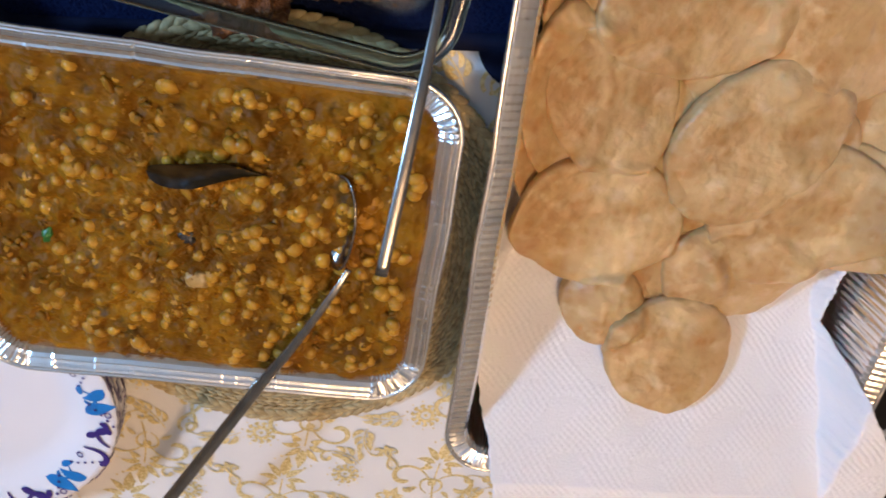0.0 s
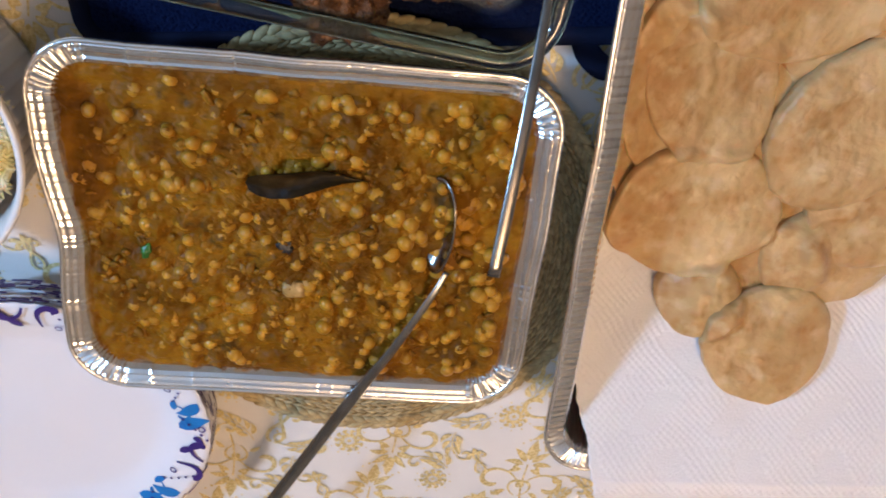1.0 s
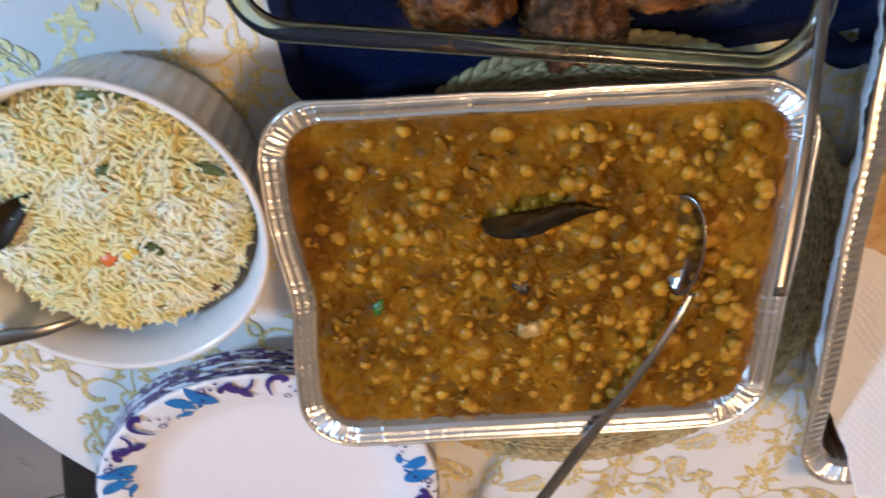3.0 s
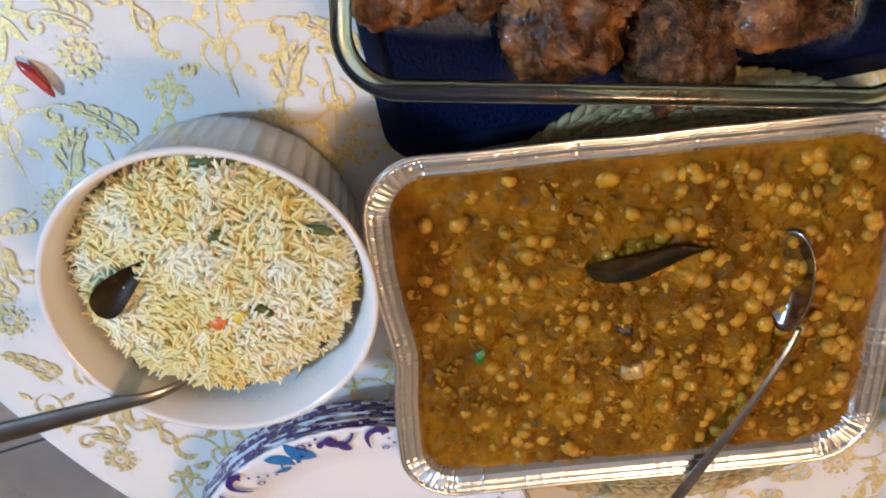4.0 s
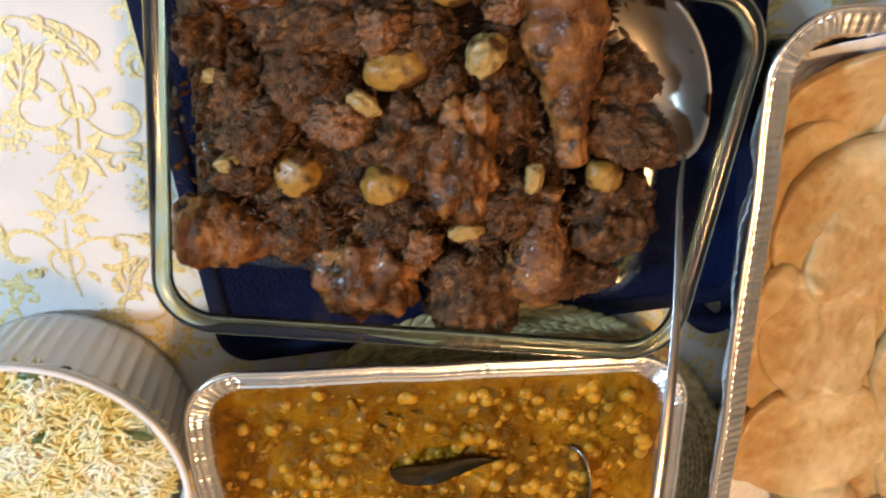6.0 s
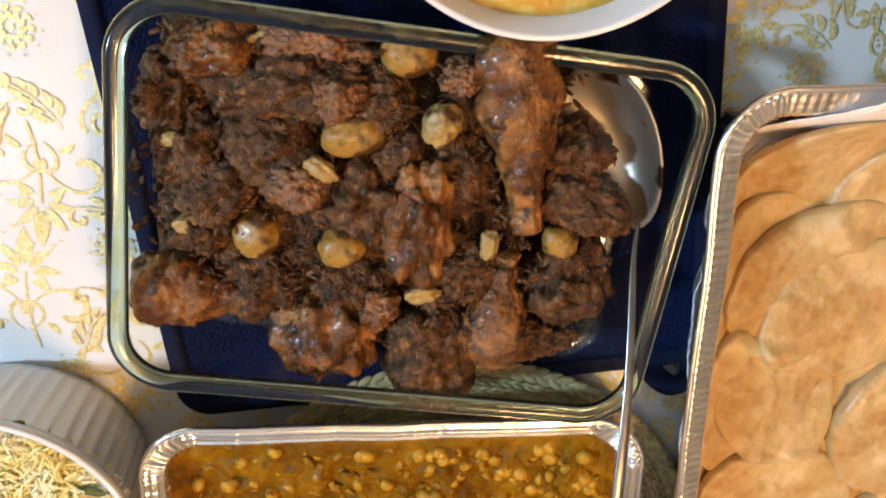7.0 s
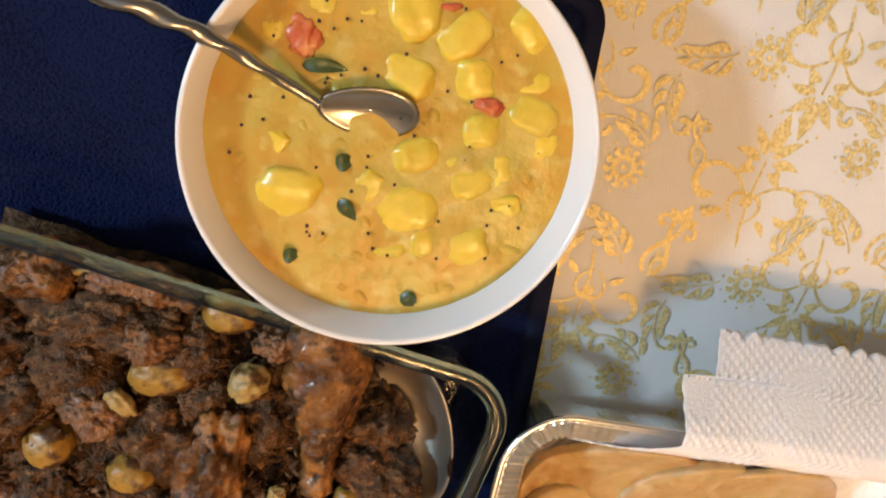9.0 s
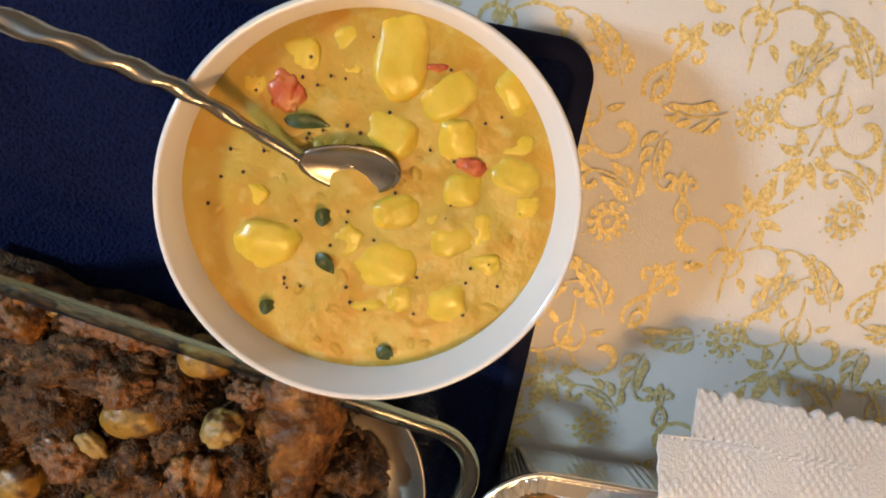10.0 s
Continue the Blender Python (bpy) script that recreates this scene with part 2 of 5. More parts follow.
def part(name, bm, material, parent, label="", smooth=True):
    me = bpy.data.meshes.new(name)
    bm.to_mesh(me)
    bm.free()
    me.materials.append(material)
    me.polygons.foreach_set("use_smooth", [smooth] * len(me.polygons))
    ob = new(name, me)
    ob.parent = parent
    if label:
        ob["label"] = label
    return ob


def thing(name, m, label, category, group="", kind=""):
    ob = new(name)
    ob.empty_display_size = 0.02
    ob.matrix_world = m
    return tagged(ob, label, category, group, kind)


def box_bm(x0, y0, z0, x1, y1, z1, bevel=0.0, seg=2):
    bm = bmesh.new()
    bmesh.ops.create_cube(bm, size=1, matrix=Matrix.Translation(((x0 + x1) / 2, (y0 + y1) / 2, (z0 + z1) / 2)) @ Matrix.Diagonal((x1 - x0, y1 - y0, z1 - z0, 1)))
    if bevel:
        bmesh.ops.bevel(bm, geom=bm.edges[:], offset=bevel, segments=seg, profile=0.6, affect="EDGES")
    return bm


def rrect(hx, hy, r, nc=16, step=0.004):
    """Points, outward normals and a corner flag round a rounded rectangle, anticlockwise."""
    P, N, C = [], [], []
    for k, (cx, cy) in enumerate(((hx - r, hy - r), (-hx + r, hy - r), (-hx + r, -hy + r), (hx - r, -hy + r))):
        for i in range(nc + 1):
            a = math.pi / 2 * (k + i / nc)
            P.append((cx + r * math.cos(a), cy + r * math.sin(a)))
            N.append((math.cos(a), math.sin(a)))
            C.append(min(1, 4 * min(i, nc - i) / nc))
        a = math.pi / 2 * (k + 1)
        nx, ny = math.cos(a), math.sin(a)
        length = 2 * ((hx if k % 2 == 0 else hy) - r)
        m = max(1, int(length / step))
        for i in range(1, m):
            P.append((P[-1][0] - ny * length / m, P[-1][1] + nx * length / m))
            N.append((nx, ny))
            C.append(0)
    return np.array(P), np.array(N), np.array(C, float)


def loft(rings, cap_first=False, cap_last=False):
    """Quads between closed rings of equal length."""
    n = len(rings[0])
    V = np.concatenate(rings)
    F = []
    for k in range(len(rings) - 1):
        a, b = k * n, (k + 1) * n
        F += [(a + i, a + (i + 1) % n, b + (i + 1) % n, b + i) for i in range(n)]
    if cap_first:
        V = np.vstack([V, rings[0].mean(0)])
        F += [((i + 1) % n, i, len(V) - 1) for i in range(n)]
    if cap_last:
        V = np.vstack([V, rings[-1].mean(0)])
        a = (len(rings) - 1) * n
        F += [(a + i, a + (i + 1) % n, len(V) - 1) for i in range(n)]
    return V, F


def lathe(profile, n=96, wobble=None):
    """Rings round z from (radius, z) rows."""
    a = np.linspace(0, 2 * math.pi, n, endpoint=False)
    rings = []
    for r, z in profile:
        rr = np.full(n, r) if wobble is None else wobble(r, z, a)
        rings.append(np.c_[rr * np.cos(a), rr * np.sin(a), np.full(n, z)])
    return rings


def tube(pts, radii, flat=1.0, n=10, cap=True, twist=None):
    """A swept rounded bar along points; radii across, flat squeezes it in height."""
    pts = [Vector(p) for p in pts]
    rings = []
    for i, p in enumerate(pts):
        d = (pts[min(i + 1, len(pts) - 1)] - pts[max(i - 1, 0)]).normalized()
        s = d.cross(Vector((0, 0, 1)))
        s = s.normalized() if s.length > 1e-4 else Vector((1, 0, 0))
        u = s.cross(d)
        r = radii[i] if hasattr(radii, "__len__") else radii
        if twist:
            s, u = s * math.cos(twist[i]) + u * math.sin(twist[i]), u * math.cos(twist[i]) - s * math.sin(twist[i])
        rings.append(np.array([p + s * r * math.cos(t) + u * r * flat * math.sin(t) for t in np.linspace(0, 2 * math.pi, n, endpoint=False)]))
    return loft(rings, cap, cap)


def smooth_path(pts, n=40):
    """A Catmull-Rom line through the points."""
    P = [np.array(p, float) for p in pts]
    P = [2 * P[0] - P[1]] + P + [2 * P[-1] - P[-2]]
    out = []
    for s in np.linspace(0, len(P) - 3 - 1e-6, n):
        i, t = int(s), s - int(s)
        a, b, c, d = P[i:i + 4]
        out.append(0.5 * (2 * b + (c - a) * t + (2 * a - 5 * b + 4 * c - d) * t * t + (3 * b - a - 3 * c + d) * t ** 3))
    return out


ICO = {}


def ico(sub):
    if sub not in ICO:
        bm = bmesh.new()
        bmesh.ops.create_icosphere(bm, subdivisions=sub, radius=1)
        ICO[sub] = (np.array([v.co for v in bm.verts]), [tuple(v.index for v in f.verts) for f in bm.faces])
        bm.free()
    return ICO[sub]


def lump(sx, sy, sz, seed, amp=0.15, freq=2.0, sub=4, octaves=4, square=0.0, rough=0.9):
    """A lumpy solid of half sizes sx, sy, sz; amp is relative to its size."""
    V, F = ico(sub)
    V = V.copy()
    if square:
        V = np.sign(V) * np.abs(V) ** (1 - square)
        V /= np.abs(V).max()
    out = np.empty_like(V)
    for i, v in enumerate(V):
        d = 1 + amp * noise.fractal(Vector(v) * freq + Vector((seed * 7.1, seed * 3.3, seed)), rough, 2.1, octaves)
        out[i] = v * d
    return out * (sx, sy, sz), F


def spread(V, F, n, places):
    """Joins n copies: places gives a 4x4 matrix (numpy) for each."""
    V1 = np.c_[V, np.ones(len(V))]
    Vs, Fs = [], []
    F = np.array(F)
    for k in range(n):
        Vs.append((V1 @ np.array(places[k]).T)[:, :3])
        Fs.append(F + k * len(V))
    return np.concatenate(Vs), np.concatenate(Fs)


def rigid(x, y, z, rx=0, ry=0, rz=0, s=(1, 1, 1)):
    return pose(x, y, z, rx, ry, rz) @ Matrix.Diagonal((*s, 1))

# ---- the room ----
FLOOR, CEIL = -0.76, 1.95
X0, X1, Y0, Y1 = -1.80, 2.40, -2.30, 2.30


def structure(name, bm, material, label, smooth=False):
    ob = part(name, bm, material, None, "", smooth)
    return tagged(ob, label, name.split("_")[0], kind="structure")


structure("floor", box_bm(X0, Y0, FLOOR - 0.1, X1, Y1, FLOOR - 0.004), M["grout"], "grey grouted floor under square tiles")
structure("ceiling", box_bm(X0 - 0.15, Y0 - 0.15, CEIL, X1 + 0.15, Y1 + 0.15, CEIL + 0.1), M["white"], "plain white painted ceiling")
structure("wall_east", box_bm(X1, Y0 - 0.15, FLOOR, X1 + 0.15, Y1 + 0.15, CEIL), M["wall"], "plain cream painted wall")
structure("wall_south", box_bm(X0, Y0 - 0.15, FLOOR, X1, Y0, CEIL), M["wall"], "plain cream painted wall")
structure("wall_north", box_bm(X0, Y1, FLOOR, X1, Y1 + 0.15, CEIL), M["wall"], "plain cream painted wall")
# the wall of the assumed, unseen window, with the opening left free
wy0, wy1, wz0, wz1 = WIN[1] - 0.30, WIN[1] + 0.30, WIN[2] - 0.25, WIN[2] + 0.25
bm = bmesh.new()
for a in ((Y0 - 0.15, wy0, FLOOR, CEIL), (wy1, Y1 + 0.15, FLOOR, CEIL), (wy0, wy1, FLOOR, wz0), (wy0, wy1, wz1, CEIL)):
    bmesh.ops.create_cube(bm, size=1, matrix=Matrix.Translation((X0 - 0.075, (a[0] + a[1]) / 2, (a[2] + a[3]) / 2)) @ Matrix.Diagonal((0.15, a[1] - a[0], a[3] - a[2], 1)))
structure("wall_west", bm, M["wall"], "cream painted wall with an assumed small high window")
# frame and sill are added out of view, round the daylight's opening
win = thing("window_1", pose(X0 - 0.07, WIN[1], WIN[2]), "unseen small high window with an assumed white frame", "window", kind="structure")
for nm, b in (("window_sill", (-0.07, -0.30, -0.25, 0.12, 0.30, -0.225)), ("window_frame", (-0.03, -0.30, 0.225, 0.03, 0.30, 0.25)), ("window_frame", (-0.03, -0.30, -0.225, 0.03, -0.275, 0.225)), ("window_frame", (-0.03, 0.275, -0.225, 0.03, 0.30, 0.225))):
    part(nm, box_bm(*b, bevel=0.003), M["white"], win)
# rod and drum shade are added, unseen; open above to light the ceiling too
lampob = thing("ceiling_light", pose(LAMP[0], LAMP[1], CEIL), "unseen hanging ceiling light with an added open white drum shade", "lamp")
V, F = tube([(0, 0, 0), (0, 0, LAMP[2] + 0.14 - CEIL)], 0.010)
mesh("rod", V, F, M["steel"], lampob)
V, F = loft(lathe([(0.23, LAMP[2] - 0.075 - CEIL), (0.22, LAMP[2] + 0.075 - CEIL), (0.224, LAMP[2] + 0.075 - CEIL), (0.234, LAMP[2] - 0.075 - CEIL), (0.23, LAMP[2] - 0.075 - CEIL)], 48))
mesh("shade", V, F, M["white"], lampob)

# ---- the round table and its cloth ----
TX, TY, TR = -0.028, -0.095, 0.590
table = thing("dining_table", pose(TX, TY, FLOOR), "round dark wooden pedestal dining table", "table")
V, F = loft(lathe([(TR - 0.02, -0.035 - FLOOR), (TR - 0.008, -0.030 - FLOOR), (TR - 0.006, -0.010 - FLOOR), (TR - 0.012, -0.0062 - FLOOR)], 96), True, True)
mesh("tabletop", V, F, M["wood"], table)
V, F = loft(lathe([(0.30, 0), (0.28, 0.03), (0.08, 0.07), (0.055, 0.20), (0.07, 0.50), (0.16, -0.04 - FLOOR)], 40), True, True)
mesh("pedestal", V, F, M["wood"], table)


def cloth_z(x, y):
    """Soft creases in the lying cloth; never above 0."""
    n1 = noise.noise(Vector((x * 7 + 3, y * 12, 0.4)))
    n2 = 1 - abs(noise.noise(Vector((x * 3.1 + y * 4.2, y * 2.2 - x * 2.0, 7.7))) * 2.4)
    return -0.0016 + 0.0009 * n1 + 0.0006 * max(0.0, n2) ** 6


def cloth_ring(r, z, a):
    k = max(0.0, min(1.0, (-z - 0.01) / 0.2))
    return r + 0.022 * k * np.sin(a * 19 + 0.6 * np.sin(a * 3)) + 0.010 * k * np.sin(a * 7 + 1)


cloth = thing("tablecloth", pose(TX, TY, 0), "white tablecloth with a gold damask scroll print", "tablecloth")
prof = [(r, 0) for r in np.linspace(0.004, TR - 0.014, 84)] + [(TR - 0.012, 0), (TR - 0.004, -0.002), (TR + 0.001, -0.007), (TR + 0.003, -0.016), (TR + 0.005, -0.05), (TR + 0.012, -0.12), (TR + 0.020, -0.20), (TR + 0.024, -0.26)]
rings = lathe(prof, 300, cloth_ring)
for g in rings[:85]:
    for p in g:
        p[2] = cloth_z(p[0], p[1])
V, F = loft(rings, True)
ob = mesh("cloth", V, F, M["cloth"], cloth)
so = ob.modifiers.new("thick", "SOLIDIFY")
so.thickness, so.offset = 0.0012, 1


def ribbon(pts, widths, z=0.0):
    """A flat tapered stroke."""
    pts = np.array(pts, float)
    d = np.gradient(pts, axis=0)
    d /= np.linalg.norm(d, axis=1)[:, None] + 1e-9
    s = np.c_[-d[:, 1], d[:, 0]] * (np.array(widths) / 2)[:, None]
    n = len(pts)
    V = np.c_[np.concatenate([pts + s, pts - s]), np.full(2 * n, z)]
    return V, [(i, n + i, n + i + 1, i + 1) for i in range(n - 1)]


def leaf_stroke(x, y, ang, length, width, bend=0.0, n=9):
    t = np.linspace(0, 1, n)
    a = radians(ang) + bend * t
    px = x + np.cumsum(np.cos(a)) * length / n
    py = y + np.cumsum(np.sin(a)) * length / n
    return ribbon(np.c_[px, py], 1.25 * width * (np.sin(np.pi * t ** 0.75) + 0.05))


def dot(x, y, r, n=8):
    a = np.linspace(0, 2 * math.pi, n, endpoint=False)
    return np.vstack([np.c_[x + r * np.cos(a), y + r * np.sin(a), np.zeros(n)], [x, y, 0]]), [(i, (i + 1) % n, n) for i in range(n)]


def curl(x, y, ang, length, k0, k1, w0, w1, n=30):
    """A stroke whose curvature runs from k0 to k1 (turns per length); it swells towards its end."""
    t = np.linspace(0, 1, n)
    a = radians(ang) + 2 * math.pi * (k0 * t + (k1 - k0) * t * t / 2)
    step = length / n
    pts = np.c_[x + np.cumsum(np.cos(a)) * step, y + np.cumsum(np.sin(a)) * step]
    w = 1.12 * (w0 + (w1 - w0) * t ** 1.3)
    w[-4:] *= (0.97, 0.85, 0.6, 0.2)
    return ribbon(pts, w)


def turned(strokes, x, y, ang, size=1.0):
    """Moves strokes drawn round the origin with up = +y to a place, with up along ang."""
    c, q = size * math.cos(radians(ang - 90)), size * math.sin(radians(ang - 90))
    return [(np.c_[c * V[:, 0] - q * V[:, 1] + x, q * V[:, 0] + c * V[:, 1] + y, V[:, 2]], F) for V, F in strokes]


def fan_flourish():
    """Seven slim leaves over two large volutes on a short stem."""
    out = [leaf_stroke(0, 0.003, 90, 0.0190, 0.0050)]
    for h in (1, -1):
        out.append(leaf_stroke(0.0012 * h, 0.002, 90 - 27 * h, 0.0150, 0.0034, -0.5 * h))
        out.append(leaf_stroke(0.0016 * h, 0.000, 90 - 55 * h, 0.0135, 0.0032, -0.9 * h))
        out.append(leaf_stroke(0.0016 * h, -0.003, 90 - 85 * h, 0.0100, 0.0028, -1.1 * h))
        out.append(curl(0.0004 * h, -0.016, 90 - 34 * h, 0.046, -0.10 * h, -1.45 * h, 0.0007, 0.0038))
        out.append(leaf_stroke(0.0070 * h, -0.006, 90 - 8 * h, 0.0080, 0.0022, 0.8 * h))
        out.append(curl(0.0004 * h, -0.026, 90 - 60 * h, 0.026, 0.15 * h, 1.40 * h, 0.0006, 0.0028))
        out.append(leaf_stroke(0.0065 * h, -0.022, 90 - 100 * h, 0.0090, 0.0024, -0.9 * h))
        out += [dot(0.0042 * h, 0.021, 0.0009), dot(0.0075 * h, 0.018, 0.0007)]
    out.append(curl(0, 0.003, -90, 0.038, 0.02, 0.10, 0.0008, 0.0012))
    return out


def urn_flourish():
    """A lyre of two curls with a small crown and dots inside."""
    out = []
    for h in (1, -1):
        out.append(curl(0, -0.017, 90 - 78 * h, 0.040, 1.15 * h, -1.00 * h, 0.0022, 0.0024))
        out.append(curl(0.002 * h, 0.010, 90 - 30 * h, 0.018, -0.2 * h, -1.5 * h, 0.0010, 0.0030))
        out.append(leaf_stroke(0.001 * h, 0.012, 90 - 38 * h, 0.0095, 0.0036, -0.6 * h))
    out.append(leaf_stroke(0, 0.012, 90, 0.0120, 0.0046))
    out += [dot(0, -0.010, 0.0014), dot(0, -0.0055, 0.0011), dot(0, -0.0015, 0.0008)]
    return out


def rosette():
    """A ragged round flower with a ring of dots."""
    out = [dot(0, 0, 0.0016)]
    for k in range(11):
        a = 360 / 11 * k
        c, q = math.cos(radians(a)), math.sin(radians(a))
        out.append(leaf_stroke(0.0026 * c, 0.0026 * q, a + 14, 0.0062, 0.0024, 0.8))
        out.append(leaf_stroke(0.0072 * c, 0.0072 * q, a - 30, 0.0052, 0.0024, -1.2))
        out.append(dot(0.0135 * math.cos(radians(a + 16)), 0.0135 * math.sin(radians(a + 16)), 0.0006 + 0.0002 * (k % 2)))
    return out


def leaf_spray(leaves=5, hand=1, length=0.046):
    """A bowed stem with slim leaves that curl away on both sides, and a volute at its end."""
    t = np.linspace(0, 1, 24)
    a = radians(90) + hand * (0.9 * t - 0.3)
    px, py = np.cumsum(np.cos(a)) * length / 24, np.cumsum(np.sin(a)) * length / 24
    out = [ribbon(np.c_[px, py], 0.0007 + 0.0007 * t)]
    for k in range(leaves):
        i = 3 + int(18 * k / leaves)
        for h in (1, -1):
            out.append(leaf_stroke(px[i], py[i], math.degrees(a[i]) + h * (74 - 5 * k), 0.0140 - 0.0014 * k, 0.0032 - 0.0002 * k, -1.5 * h))
    out.append(curl(px[-1], py[-1], math.degrees(a[-1]), 0.024, 0.2 * hand, 1.5 * hand, 0.0008, 0.0032))
    return out


def damask_cell():
    fan, urn, rose = fan_flourish(), urn_flourish(), rosette()
    out = turned(urn, 0.0, 0.0, 58, 1.25) + turned(fan, 0.058, 0.050, 68, 1.55) + turned(rose, 0.056, -0.028, 68, 1.25)
    out += turned(fan, -0.056, -0.050, 248, 1.45) + turned(rose, -0.030, 0.050, 20, 1.2)
    out += turned(leaf_spray(5, 1), -0.026, -0.014, 116, 1.15) + turned(leaf_spray(4, -1, 0.036), 0.040, -0.024, 186, 1.2)
    out += turned(leaf_spray(4, -1, 0.034), 0.072, -0.014, 56, 1.15) + turned(leaf_spray(3, 1, 0.026), -0.014, 0.060, 128, 1.2)
    out += turned(leaf_spray(3, 1, 0.024), 0.004, -0.036, 250, 1.2) + turned(urn, 0.014, 0.064, 96, 0.8)
    out += [leaf_stroke(0.024, 0.018, a, 0.0085, 0.0028, b) for a, b in ((30, 0.4), (75, 0.0), (120, -0.4))]
    return out


CELL = damask_cell()
Vs, Fs, n = [], [], 0
for i in range(-5, 6):
    for j in range(-5, 6):
        for q, (V, F) in enumerate(CELL):
            P = V + (0.148 * i - 0.004 * j + 0.206 - TX, 0.142 * j + 0.003 * i + 0.106 - TY, 0.0002 + 0.000007 * q)
            if (P[:, 0] ** 2 + P[:, 1] ** 2).max() > (TR - 0.02) ** 2:
                continue
            P[:, 2] += [cloth_z(p[0], p[1]) for p in P]
            Vs.append(P)
            Fs += [tuple(k + n for k in f) for f in F]
            n += len(P)
ob = mesh("gold_print", np.concatenate(Vs), Fs, M["gold"], cloth, "glittering gold damask scrolls", smooth=False)
tagged(ob, kind="stuff")

# ---- navy carrier mat ----
mat_m = pose(-0.0522, 0.0686, 0.0012, 0, 0, -8.0)
navy = thing("carrier_mat", mat_m, "navy blue quilted fabric carrier lying flat on the cloth", "mat")
P, N, C = rrect(0.182, 0.2175, 0.022, 10, 0.02)
ring = lambda d, z: np.c_[P - N * d, np.full(len(P), z)]
V, F = loft([ring(0.003, 0.0), ring(0.0, 0.0015), ring(0.0, 0.0045), ring(0.002, 0.006), ring(0.008, 0.006), ring(0.010, 0.005)], True, True)
panel = mesh("panel", V, F, M["navy"], navy)
V, F = loft([ring(0.0112, 0.0048), ring(0.0108, 0.0072), ring(0.006, 0.0078), ring(0.0, 0.0074), ring(-0.0015, 0.004), ring(-0.0012, 0.0004)])
mesh("binding", V, F, M["navy_edge"], panel, "darker stitched edge binding")
V, F = tube(smooth_path([(0.140, -0.208, 0.004), (0.146, -0.224, 0.007), (0.158, -0.233, 0.010), (0.171, -0.228, 0.008), (0.173, -0.212, 0.005)], 24), 0.0085, 0.25)
mesh("strap", V, F, M["navy_edge"], navy, "navy webbing strap loop")

# ---- round woven placemat ----
PMX, PMY, PMR = -0.110, -0.302, 0.184
pm = thing("placemat", pose(PMX, PMY, 0.0072, 1.05, 0, 0), "round woven straw placemat with a braided edge", "placemat")
Vs, Fs, n = [], [], 0
for k in range(46):
    r = 0.008 + k * 0.0037
    m = max(8, int(2 * math.pi * r / 0.0085))
    V, F = lump(0.0072, 0.0019, 0.0017, 3, 0.05, 2, 1)
    pl = [rigid(r * math.cos(a), r * math.sin(a), 0.0, 0, 0, math.degrees(a) + 90 + (11 if k % 2 else -11)) for a in np.linspace(0, 2 * math.pi, m, endpoint=False) + 0.3 * k]
    V, F = spread(V, F, m, pl)
    Vs.append(V)
    Fs.append(F + n)
    n += len(V)
ob = mesh("weave", np.concatenate(Vs), np.concatenate(Fs), M["straw"], pm)
V, F = lump(0.0082, 0.0034, 0.0024, 5, 0.06, 2, 2)
m = 220
pl = [rigid((PMR - 0.008 + 0.0028 * (-1) ** i) * math.cos(a), (PMR - 0.008 + 0.0028 * (-1) ** i) * math.sin(a), 0.0008, 0, 0, math.degrees(a) + 90 + 20 * (-1) ** i) for i, a in enumerate(np.linspace(0, 2 * math.pi, m, endpoint=False))]
V, F = spread(V, F, m, pl)
mesh("braided_edge", V, F, M["straw"], pm, "thick braided straw edge")
V, F = loft(lathe([(PMR - 0.012, -0.0022), (PMR - 0.012, -0.0002)], 72), True, True)
mesh("backing", V, F, M["straw"], pm)


